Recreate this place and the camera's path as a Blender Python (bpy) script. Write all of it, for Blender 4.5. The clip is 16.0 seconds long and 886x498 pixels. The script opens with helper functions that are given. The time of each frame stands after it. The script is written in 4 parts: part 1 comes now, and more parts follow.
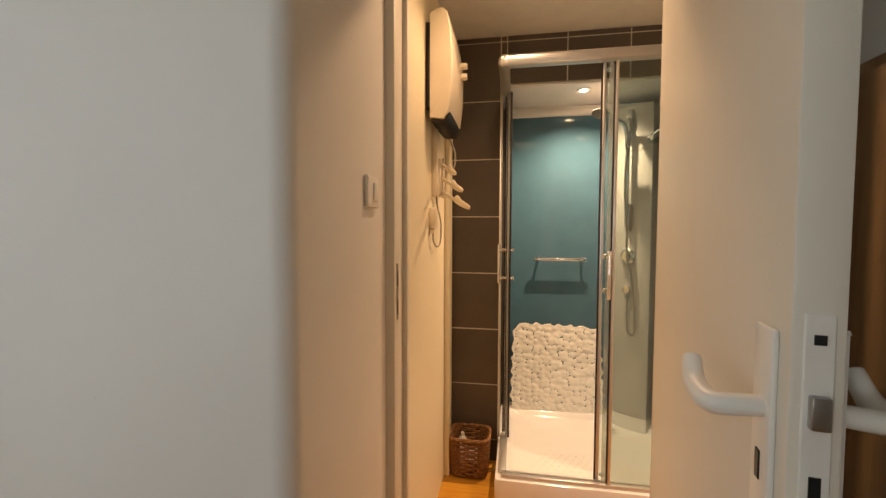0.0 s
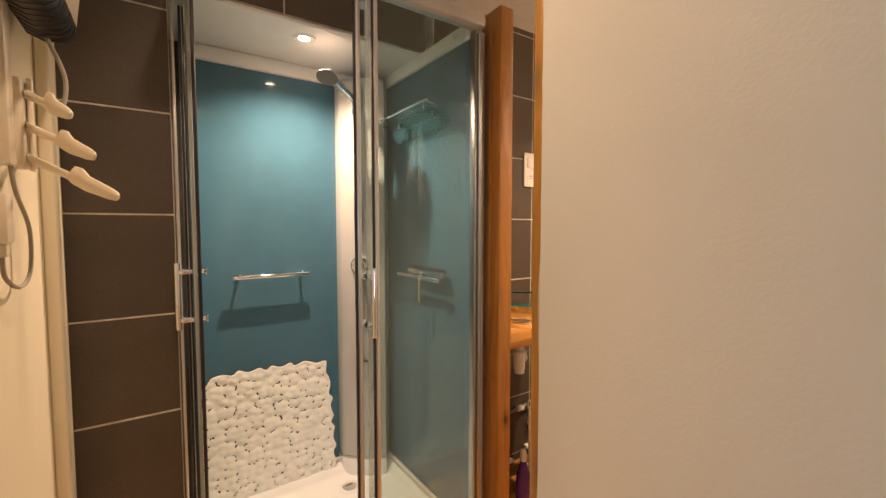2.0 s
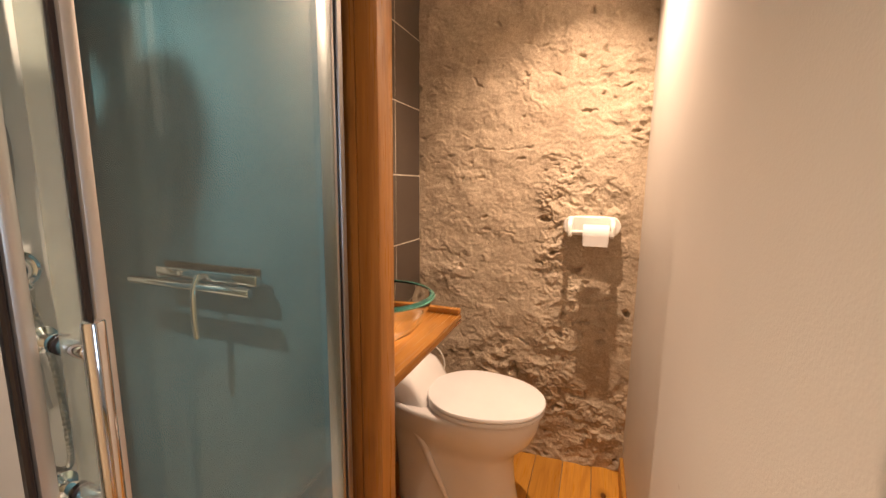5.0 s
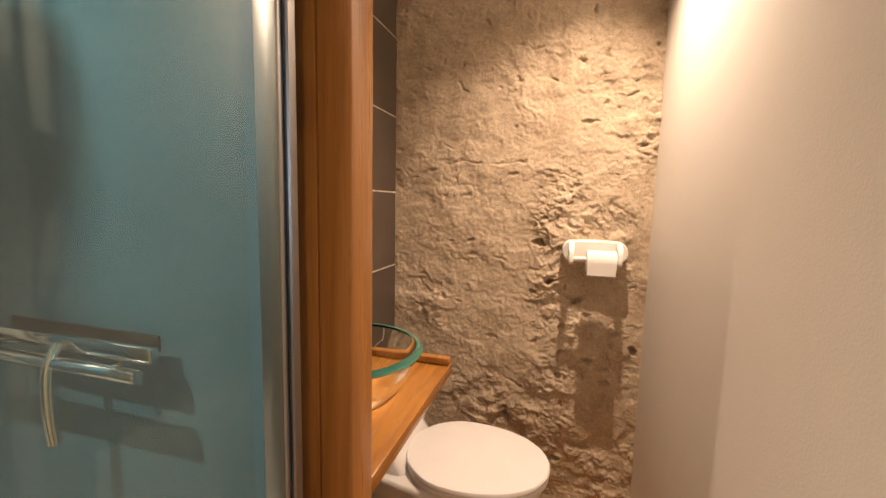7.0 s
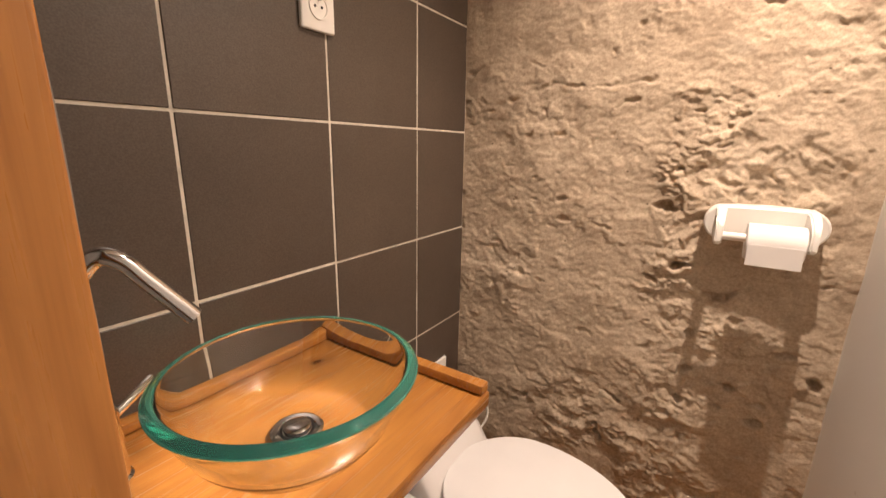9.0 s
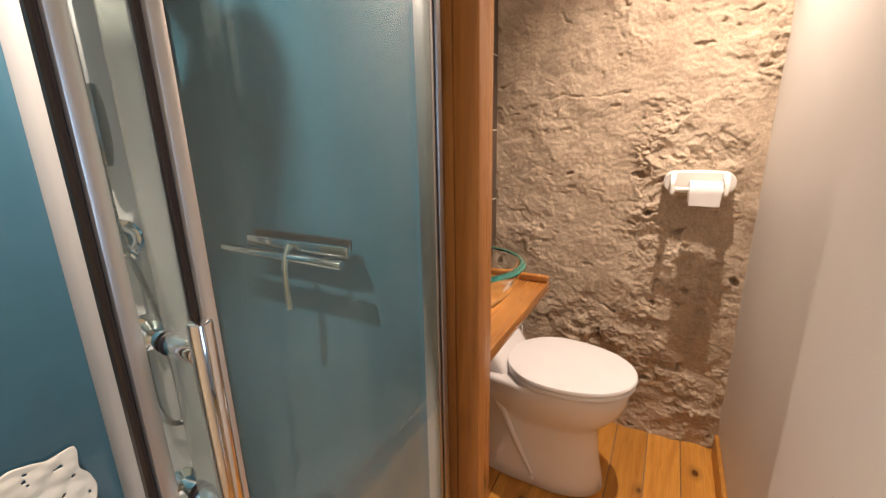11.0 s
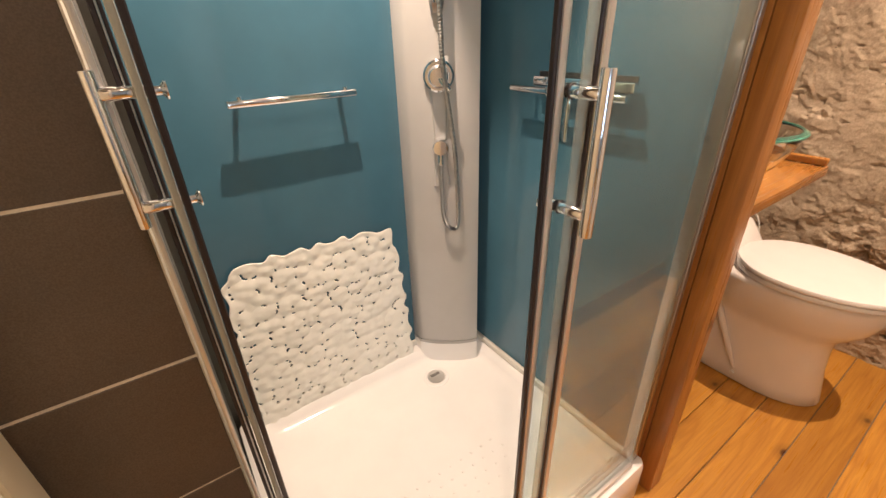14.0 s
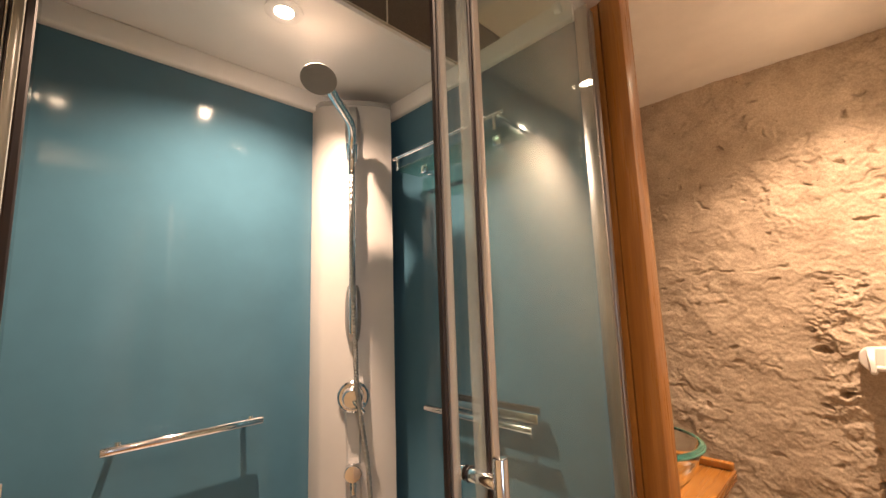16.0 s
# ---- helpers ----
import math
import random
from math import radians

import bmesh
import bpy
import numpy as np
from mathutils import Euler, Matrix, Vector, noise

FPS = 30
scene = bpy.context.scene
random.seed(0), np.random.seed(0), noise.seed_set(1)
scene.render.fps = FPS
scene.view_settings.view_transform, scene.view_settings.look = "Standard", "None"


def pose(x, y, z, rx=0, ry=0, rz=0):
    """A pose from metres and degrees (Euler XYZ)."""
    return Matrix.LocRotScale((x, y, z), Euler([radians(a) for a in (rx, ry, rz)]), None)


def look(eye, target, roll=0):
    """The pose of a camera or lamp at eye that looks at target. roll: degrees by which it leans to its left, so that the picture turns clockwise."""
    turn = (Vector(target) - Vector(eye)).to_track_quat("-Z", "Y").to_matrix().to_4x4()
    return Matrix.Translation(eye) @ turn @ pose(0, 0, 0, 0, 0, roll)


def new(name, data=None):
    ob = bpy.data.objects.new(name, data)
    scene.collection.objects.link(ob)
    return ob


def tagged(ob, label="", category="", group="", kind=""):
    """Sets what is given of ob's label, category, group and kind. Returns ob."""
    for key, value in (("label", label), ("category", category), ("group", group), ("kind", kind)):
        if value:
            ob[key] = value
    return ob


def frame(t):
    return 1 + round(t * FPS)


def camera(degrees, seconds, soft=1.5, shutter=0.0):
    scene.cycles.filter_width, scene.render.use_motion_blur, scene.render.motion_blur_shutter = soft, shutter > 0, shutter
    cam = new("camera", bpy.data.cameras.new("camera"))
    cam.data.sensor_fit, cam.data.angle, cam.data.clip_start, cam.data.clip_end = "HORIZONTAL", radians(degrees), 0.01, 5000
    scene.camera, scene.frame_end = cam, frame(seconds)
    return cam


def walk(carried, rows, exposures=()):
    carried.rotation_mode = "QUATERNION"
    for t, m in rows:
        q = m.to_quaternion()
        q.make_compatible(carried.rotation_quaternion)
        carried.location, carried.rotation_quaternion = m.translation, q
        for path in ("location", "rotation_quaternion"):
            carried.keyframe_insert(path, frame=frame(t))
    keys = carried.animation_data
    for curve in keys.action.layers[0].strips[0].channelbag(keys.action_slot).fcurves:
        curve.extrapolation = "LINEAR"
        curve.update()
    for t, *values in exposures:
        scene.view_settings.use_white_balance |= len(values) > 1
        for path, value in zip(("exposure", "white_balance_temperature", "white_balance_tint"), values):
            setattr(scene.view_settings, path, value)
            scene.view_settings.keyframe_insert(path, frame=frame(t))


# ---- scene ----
cam = camera(94.2, 16.0)
PATH = [
    (0, (0.151, 0.260, 1.247), (-0.195, 2.227, 1.157), 0.2),
    (0.5, (0.117, 0.505, 1.251), (0.112, 2.503, 1.157), 1.2),
    (1, (0.064, 0.756, 1.269), (0.590, 2.684, 1.183), 0.7),
    (1.5, (0.035, 0.892, 1.283), (0.956, 2.665, 1.191), 0.8),
    (2, (0.033, 0.961, 1.285), (1.160, 2.610, 1.175), 0.0),
    (2.5, (0.027, 1.054, 1.289), (1.307, 2.584, 1.143), -0.9),
    (3, (0.051, 1.204, 1.303), (1.446, 2.623, 1.103), -0.9),
    (3.5, (0.062, 1.325, 1.283), (1.601, 2.577, 1.033), -0.5),
    (4, (0.107, 1.411, 1.267), (1.779, 2.468, 0.974), -0.3),
    (4.5, (0.200, 1.584, 1.275), (1.986, 2.427, 0.959), 0.1),
    (5, (0.325, 1.652, 1.280), (2.178, 2.339, 0.972), 0.6),
    (5.2, (0.368, 1.655, 1.278), (2.238, 2.299, 0.987), 0.6),
    (7.3, (0.629, 1.817, 1.284), (2.541, 2.362, 1.058), 1.3),
    (7.5, (0.694, 1.829, 1.279), (2.580, 2.452, 1.048), 1.4),
    (8, (0.871, 1.818, 1.283), (2.650, 2.676, 0.969), 2.0),
    (8.5, (0.989, 1.779, 1.274), (2.637, 2.825, 0.842), 1.4),
    (8.7, (1.008, 1.772, 1.272), (2.625, 2.850, 0.803), 1.0),
    (10.8, (0.444, 1.767, 1.302), (2.208, 2.563, 0.801), -1.5),
    (11, (0.380, 1.755, 1.288), (2.070, 2.692, 0.770), -1.2),
    (11.5, (0.246, 1.723, 1.259), (1.699, 2.986, 0.716), -0.4),
    (12, (0.176, 1.739, 1.242), (1.447, 3.157, 0.629), 0.4),
    (12.5, (0.140, 1.772, 1.218), (1.294, 3.192, 0.409), 0.3),
    (13, (0.114, 1.783, 1.191), (1.122, 3.159, 0.146), -0.7),
    (13.5, (0.100, 1.762, 1.173), (1.024, 3.133, 0.048), -1.9),
    (14, (0.112, 1.749, 1.200), (1.109, 3.218, 0.279), -1.8),
    (14.5, (0.131, 1.747, 1.258), (1.264, 3.336, 0.816), -1.3),
    (15, (0.141, 1.746, 1.300), (1.345, 3.343, 1.337), -1.4),
    (15.5, (0.146, 1.745, 1.339), (1.399, 3.277, 1.629), -1.6),
    (16, (0.155, 1.737, 1.330), (1.547, 3.145, 1.614), -1.9),
]
walk(cam, [(t, look(eye, target, roll)) for t, eye, target, roll in PATH], exposures=[(0, 0.05, 8400, 15), (1.5, 0.05, 6900, 11), (3, 0.18, 6700, 12), (4, 0.0, 7200, 18), (5, 0.05, 6600, 14), (7.5, -0.12, 6200, 9), (8.5, -0.08, 5700, 8), (11, 0.05, 5500, 8), (11.5, 0.1, 6000, 11), (12, 0.2, 6400, 13), (13, 0.18, 6600, 15), (14, 0.3, 6100, 10), (15, 0.2, 6600, 16), (16, 0.1, 6900, 17)])

# ---- light ----
EXPOSURE = 0.0
scene.view_settings.exposure = EXPOSURE
world = bpy.data.worlds.new("world")
scene.world = world
world.use_nodes = True
world.node_tree.nodes["Background"].inputs[0].default_value = (0.55, 0.7, 1, 1)
world.node_tree.nodes["Background"].inputs[1].default_value = 0.05

WARM = (1.0, 0.71, 0.50)


def downlight(name, at, power, cone, blend, size):
    d = bpy.data.lights.new(name, "SPOT")
    d.energy, d.color, d.shadow_soft_size = power, WARM, size
    d.spot_size, d.spot_blend = radians(cone), blend
    ob = new(name, d)
    ob.location = at
    return ob


downlight("shower_lamp", (0.495, 2.547, 1.972), 82, 145, 1.0, 0.007)
downlight("toilet_lamp", (1.74, 1.69, 2.235), 120, 120, 1.0, 0.012)
downlight("entry_lamp", (0.152, 1.677, 2.235), 24, 140, 1.0, 0.022)
d = bpy.data.lights.new("hall_window_light", "AREA")
d.shape, d.size, d.size_y, d.energy, d.color = "RECTANGLE", 0.65, 1.3, 8.5, (0.66, 0.84, 1.0)
ob = new("hall_window_light", d)
ob.matrix_world = look((-1.05, -1.15, 1.45), (-0.9, 1.0, 1.3))


# ---- materials ----
def base_mat(name, rough=0.5, metal=0.0, spec=0.5):
    m = bpy.data.materials.new(name)
    m.use_nodes = True
    nt = m.node_tree
    b = nt.nodes["Principled BSDF"]
    b.inputs["Roughness"].default_value = rough
    b.inputs["Metallic"].default_value = metal
    b.inputs["Specular IOR Level"].default_value = spec
    return m, nt, b


def coords(nt, scale=(1, 1, 1), turn=(0, 0, 0)):
    tc, mp = nt.nodes.new("ShaderNodeTexCoord"), nt.nodes.new("ShaderNodeMapping")
    mp.inputs["Scale"].default_value = scale
    mp.inputs["Rotation"].default_value = turn
    nt.links.new(tc.outputs["Object"], mp.inputs[0])
    return mp.outputs[0]


def noise_tex(nt, vec, scale, detail=4, rough=0.55, dist=0.0):
    n = nt.nodes.new("ShaderNodeTexNoise")
    n.inputs["Scale"].default_value, n.inputs["Detail"].default_value = scale, detail
    n.inputs["Roughness"].default_value, n.inputs["Distortion"].default_value = rough, dist
    nt.links.new(vec, n.inputs["Vector"])
    return n.outputs[0]


def ramp(nt, fac, stops):
    r = nt.nodes.new("ShaderNodeValToRGB")
    el = r.color_ramp.elements
    while len(el) < len(stops):
        el.new(0.5)
    for e, (p, c) in zip(el, stops):
        e.position, e.color = p, (*c, 1)
    nt.links.new(fac, r.inputs[0])
    return r.outputs[0]


def mixc(nt, fac, a, b, mode="MIX"):
    n = nt.nodes.new("ShaderNodeMix")
    n.data_type, n.blend_type = "RGBA", mode
    for sock, v in ((n.inputs[0], fac), (n.inputs[6], a), (n.inputs[7], b)):
        if isinstance(v, (int, float)):
            sock.default_value = v
        elif isinstance(v, tuple):
            sock.default_value = (*v, 1)
        else:
            nt.links.new(v, sock)
    return n.outputs[2]


def bump(nt, b, height, strength, dist=0.002):
    n = nt.nodes.new("ShaderNodeBump")
    n.inputs["Strength"].default_value, n.inputs["Distance"].default_value = strength, dist
    nt.links.new(height, n.inputs["Height"])
    nt.links.new(n.outputs[0], b.inputs["Normal"])


def plain(name, c, rough=0.4, metal=0.0, var=0.06, scale=9, relief=0.08, fine=180, spec=0.5):
    """A surface of nearly one colour with faint blotches and a fine grain."""
    m, nt, b = base_mat(name, rough, metal, spec)
    v = coords(nt)
    n1 = noise_tex(nt, v, scale, 5)
    lo, hi = tuple(x * (1 - var) for x in c), tuple(min(1, x * (1 + var)) for x in c)
    nt.links.new(ramp(nt, n1, [(0.3, lo), (0.7, hi)]), b.inputs["Base Color"])
    if relief:
        bump(nt, b, noise_tex(nt, v, fine, 3), relief, 0.001)
    return m


def wall_paint(name, c, dirt, rough=0.55):
    """Rolled wall paint: a fine orange-peel relief, faint patches and a few scuffs."""
    m, nt, b = base_mat(name, rough)
    v = coords(nt)
    big = noise_tex(nt, v, 2.2, 6, 0.6)
    col = ramp(nt, big, [(0.3, tuple(x * 0.95 for x in c)), (0.7, c)])
    spots = ramp(nt, noise_tex(nt, v, 23, 2, 0.4), [(0.785, (0, 0, 0)), (0.80, (1, 1, 1))])
    scuff = nt.nodes.new("ShaderNodeMath")
    scuff.operation = "MULTIPLY"
    nt.links.new(spots, scuff.inputs[0])
    scuff.inputs[1].default_value = 0.5
    nt.links.new(mixc(nt, scuff.outputs[0], col, dirt), b.inputs["Base Color"])
    h = mixc(nt, 0.35, noise_tex(nt, v, 240, 2), noise_tex(nt, v, 40, 3))
    bump(nt, b, h, 0.25, 0.0015)
    return m


def wood_mat(name, light, dark, axis=0, rough=0.32, knots=True, scale=1.0, var=0.25):
    """Varnished softwood: long grain along one axis, growth figures and knots; each piece differs."""
    m, nt, b = base_mat(name, rough)
    tc = nt.nodes.new("ShaderNodeTexCoord")
    info = nt.nodes.new("ShaderNodeObjectInfo")
    off = nt.nodes.new("ShaderNodeVectorMath")
    off.operation = "MULTIPLY_ADD"
    comb = nt.nodes.new("ShaderNodeCombineXYZ")
    for k in range(3):
        nt.links.new(info.outputs["Random"], comb.inputs[k])
    nt.links.new(comb.outputs[0], off.inputs[0])
    off.inputs[1].default_value = (17, 29, 11)
    nt.links.new(tc.outputs["Object"], off.inputs[2])
    v = off.outputs[0]

    def stretched(s, along):
        mp = nt.nodes.new("ShaderNodeMapping")
        sc = [s, s, s]
        sc[axis] = along
        mp.inputs["Scale"].default_value = sc
        nt.links.new(v, mp.inputs[0])
        return mp.outputs[0]

    fig = noise_tex(nt, stretched(7 * scale, 0.9 * scale), 1, 3, 0.5, 1.4)
    wv = nt.nodes.new("ShaderNodeMath")
    wv.operation = "MULTIPLY"
    wv.inputs[1].default_value = 9
    nt.links.new(fig, wv.inputs[0])
    fr = nt.nodes.new("ShaderNodeMath")
    fr.operation = "PINGPONG"
    fr.inputs[1].default_value = 1
    nt.links.new(wv.outputs[0], fr.inputs[0])
    rings = ramp(nt, fr.outputs[0], [(0.0, light), (0.6, tuple(l * 0.8 + k * 0.2 for l, k in zip(light, dark))), (1.0, tuple(l * 0.5 + k * 0.5 for l, k in zip(light, dark)))])
    grain = noise_tex(nt, stretched(160 * scale, 5 * scale), 1, 4, 0.6)
    col = mixc(nt, ramp(nt, grain, [(0.42, (0, 0, 0)), (0.75, (0.55, 0.55, 0.55))]), rings, dark)
    patch = noise_tex(nt, stretched(3.0, 0.8), 1, 2)
    col = mixc(nt, ramp(nt, patch, [(0.45, (0, 0, 0)), (0.8, (0.6, 0.6, 0.6))]), col, tuple(l * 0.35 + k * 0.65 for l, k in zip(light, dark)))
    tone = ramp(nt, info.outputs["Random"], [(0.0, (1 - var, 1 - var * 1.15, 1 - var * 1.3)), (1.0, (1.08, 1.06, 1.0))])
    col = mixc(nt, 1.0, col, tone, "MULTIPLY")
    if knots:
        vo = nt.nodes.new("ShaderNodeTexVoronoi")
        vo.inputs["Scale"].default_value = 1
        nt.links.new(stretched(7.2, 4.4), vo.inputs["Vector"])
        col = mixc(nt, ramp(nt, vo.outputs["Distance"], [(0.06, (0.95, 0.95, 0.95)), (0.10, (0.35, 0.35, 0.35)), (0.24, (0, 0, 0))]), col, (0.07, 0.02, 0.008))
    nt.links.new(col, b.inputs["Base Color"])
    bump(nt, b, grain, 0.12, 0.001)
    rr = ramp(nt, grain, [(0.3, (rough - 0.06,) * 3), (0.7, (rough + 0.1,) * 3)])
    nt.links.new(rr, b.inputs["Roughness"])
    return m


def tile_mat(name):
    m, nt, b = base_mat(name, 0.42)
    v = coords(nt)
    info = nt.nodes.new("ShaderNodeObjectInfo")
    col = ramp(nt, noise_tex(nt, v, 420, 2, 0.5), [(0.3, (0.070, 0.053, 0.040)), (0.7, (0.105, 0.082, 0.063))])
    cloud = ramp(nt, noise_tex(nt, v, 5, 4), [(0.3, (0.88,) * 3), (0.7, (1.1,) * 3)])
    col = mixc(nt, 1.0, col, cloud, "MULTIPLY")
    col = mixc(nt, 1.0, col, ramp(nt, info.outputs["Random"], [(0, (0.92,) * 3), (1, (1.08,) * 3)]), "MULTIPLY")
    nt.links.new(col, b.inputs["Base Color"])
    bump(nt, b, noise_tex(nt, v, 300, 3), 0.18, 0.0008)
    return m


def stone_mat(name):
    """Old rubble wall, limed and weathered: sandy crust, ochre and grey patches, dark soot, pits."""
    m, nt, b = base_mat(name, 0.92, spec=0.2)
    v = coords(nt)
    patch = noise_tex(nt, v, 3.1, 6, 0.6, 0.4)
    col = ramp(nt, patch, [(0.28, (0.43, 0.35, 0.26)), (0.5, (0.52, 0.435, 0.33)), (0.74, (0.60, 0.51, 0.395))])
    mid = ramp(nt, noise_tex(nt, v, 14, 6, 0.65), [(0.35, (0.84, 0.81, 0.78)), (0.6, (1.05, 1.04, 1.02))])
    col = mixc(nt, 1.0, col, mid, "MULTIPLY")
    sand = ramp(nt, noise_tex(nt, v, 150, 4, 0.7), [(0.35, (0.82, 0.8, 0.78)), (0.65, (1.1, 1.1, 1.1))])
    col = mixc(nt, 1.0, col, sand, "MULTIPLY")
    soot = ramp(nt, noise_tex(nt, coords(nt, (1.6, 1.6, 2.2)), 2.6, 5, 0.6), [(0.66, (0, 0, 0)), (0.78, (0.5, 0.5, 0.5))])
    col = mixc(nt, soot, col, (0.13, 0.115, 0.095))
    vo = nt.nodes.new("ShaderNodeTexVoronoi")
    vo.inputs["Scale"].default_value = 34
    nt.links.new(v, vo.inputs["Vector"])
    pits = ramp(nt, vo.outputs["Distance"], [(0.07, (1, 1, 1)), (0.12, (0, 0, 0))])
    gate = ramp(nt, noise_tex(nt, v, 9, 2), [(0.58, (0, 0, 0)), (0.62, (0.8, 0.8, 0.8))])
    col = mixc(nt, mixc(nt, 1.0, pits, gate, "MULTIPLY"), col, (0.1, 0.07, 0.045))
    nt.links.new(col, b.inputs["Base Color"])
    h = mixc(nt, 0.6, noise_tex(nt, v, 46, 8, 0.72), noise_tex(nt, v, 210, 5, 0.75))
    bump(nt, b, h, 0.7, 0.0042)
    return m


def glass_sheet(name, tint, gloss=1.0, haze=0.006):
    """Flat safety glass: clear, slightly tinted, with a true mirror reflection by Fresnel and a faint diffuse haze that
    paints in milky reflections.
    """
    m = bpy.data.materials.new(name)
    m.use_nodes = True
    nt = m.node_tree
    nt.nodes.clear()
    out, tr, gl, df = (nt.nodes.new("ShaderNode" + k) for k in ("OutputMaterial", "BsdfTransparent", "BsdfGlossy", "BsdfDiffuse"))
    mx, mx2, lw = nt.nodes.new("ShaderNodeMixShader"), nt.nodes.new("ShaderNodeMixShader"), nt.nodes.new("ShaderNodeLayerWeight")
    pw, fr = nt.nodes.new("ShaderNodeMath"), nt.nodes.new("ShaderNodeMath")
    pw.operation, fr.operation = "POWER", "MULTIPLY_ADD"
    pw.inputs[1].default_value, fr.inputs[1].default_value, fr.inputs[2].default_value = 5.0, 0.95, 0.045
    nt.links.new(lw.outputs["Facing"], pw.inputs[0])
    nt.links.new(pw.outputs[0], fr.inputs[0])
    tr.inputs[0].default_value = (*tint, 1)
    df.inputs[0].default_value = (0.75, 0.8, 0.78, 1)
    gl.inputs["Roughness"].default_value = 0.02
    haze_mask = ramp(nt, noise_tex(nt, coords(nt), 6, 5), [(0.35, (haze * 0.6,) * 3), (0.75, (haze * 1.4,) * 3)])
    nt.links.new(haze_mask, mx2.inputs[0])
    nt.links.new(tr.outputs[0], mx2.inputs[1])
    nt.links.new(df.outputs[0], mx2.inputs[2])
    nt.links.new(fr.outputs[0], mx.inputs[0])
    nt.links.new(mx2.outputs[0], mx.inputs[1])
    nt.links.new(gl.outputs[0], mx.inputs[2])
    nt.links.new(mx.outputs[0], out.inputs[0])
    return m


def solid_glass(name, tint, rough=0.0):
    m, nt, b = base_mat(name, rough)
    b.inputs["Base Color"].default_value = (*tint, 1)
    b.inputs["Transmission Weight"].default_value = 1
    b.inputs["IOR"].default_value = 1.5
    return m


def glow_mat(name, c, strength):
    m, nt, b = base_mat(name)
    b.inputs["Emission Color"].default_value = (*c, 1)
    b.inputs["Emission Strength"].default_value = strength
    return m


M_HALL = wall_paint("hall_paint", (0.79, 0.77, 0.735), (0.4, 0.34, 0.28))
M_CREAM = wall_paint("cream_paint", (0.80, 0.72, 0.53), (0.35, 0.27, 0.17))
M_WHITE_WALL = wall_paint("white_wall_paint", (0.72, 0.70, 0.66), (0.5, 0.45, 0.4))
M_DOOR = wall_paint("door_paint", (0.80, 0.755, 0.66), (0.3, 0.22, 0.16), 0.42)
M_CEIL = plain("ceiling_paint", (0.80, 0.78, 0.72), 0.7, var=0.04)
M_TILE = tile_mat("brown_tile")
M_GROUT = plain("grout", (0.62, 0.57, 0.48), 0.9, var=0.2, scale=30, relief=0.4, fine=400)
M_FLOOR = wood_mat("floor_pine", (0.70, 0.36, 0.062), (0.40, 0.15, 0.020), 0, 0.30)
M_POST = wood_mat("post_pine", (0.45, 0.205, 0.052), (0.24, 0.09, 0.020), 2, 0.30, var=0.03)
M_TRIM = wood_mat("trim_pine", (0.58, 0.30, 0.055), (0.36, 0.15, 0.022), 2, 0.35, var=0.1)
M_COUNTER = wood_mat("counter_pine", (0.47, 0.212, 0.044), (0.25, 0.095, 0.02), 0, 0.22, var=0.1)
M_STONE = stone_mat("rubble_stone")
M_TEAL = plain("teal_panel", (0.060, 0.150, 0.216), 0.07, var=0.05, relief=0.0)
M_ACRYL = plain("white_acrylic", (0.84, 0.83, 0.82), 0.14, var=0.02, relief=0.0)
M_COLUMN = plain("satin_column", (0.47, 0.465, 0.455), 0.44, 0.1, var=0.03, relief=0.03)
M_CERAMIC = plain("white_ceramic", (0.83, 0.81, 0.79), 0.08, var=0.02, relief=0.0)
M_SEAT = plain("white_plastic_lid", (0.86, 0.85, 0.85), 0.2, var=0.02, relief=0.0)
M_PLASTIC = plain("white_plastic", (0.82, 0.80, 0.75), 0.35, var=0.04, relief=0.04)
M_BEIGE = plain("beige_plastic", (0.80, 0.71, 0.56), 0.32, var=0.04, relief=0.03)
M_BLACK = plain("black_plastic", (0.012, 0.012, 0.013), 0.35, var=0.2, relief=0.1)
M_SEAL = plain("dark_rubber_seal", (0.022, 0.015, 0.016), 0.4, var=0.2, relief=0.0)
M_GREY = plain("grey_board", (0.20, 0.19, 0.175), 0.7, var=0.12, relief=0.3)
M_SILICONE = plain("silicone", (0.66, 0.64, 0.58), 0.4, var=0.12, relief=0.05)
M_CHROME = plain("chrome", (0.82, 0.82, 0.84), 0.07, 1.0, var=0.03, relief=0.0)
M_ALU = plain("satin_aluminium", (0.64, 0.63, 0.61), 0.32, 0.7, var=0.04, relief=0.05)
M_STRIP = plain("pale_plastic_strip", (0.34, 0.355, 0.32), 0.2, var=0.06, relief=0.0)
M_STEEL = plain("brushed_steel", (0.40, 0.40, 0.40), 0.3, 1.0, var=0.05, relief=0.1)
M_BRASS = plain("aged_brass", (0.21, 0.16, 0.06), 0.45, 1.0, var=0.2, relief=0.1)
M_MAT = plain("white_rubber", (0.85, 0.84, 0.78), 0.36, var=0.05, scale=14, relief=0.05)
M_PAPER = plain("tissue_paper", (0.84, 0.82, 0.80), 0.95, var=0.03, relief=0.3, fine=500)
M_WICKER = plain("wicker", (0.24, 0.105, 0.035), 0.55, var=0.5, scale=60, relief=0.3, fine=300)
M_CORD = plain("grey_cord", (0.32, 0.29, 0.24), 0.5, var=0.1, relief=0.0)
M_PURPLE = plain("purple_plastic", (0.12, 0.03, 0.24), 0.25, var=0.2, relief=0.2, fine=40)
M_CUPBOARD = wood_mat("cupboard_wood", (0.42, 0.27, 0.14), (0.25, 0.15, 0.07), 2, 0.4, var=0.1)
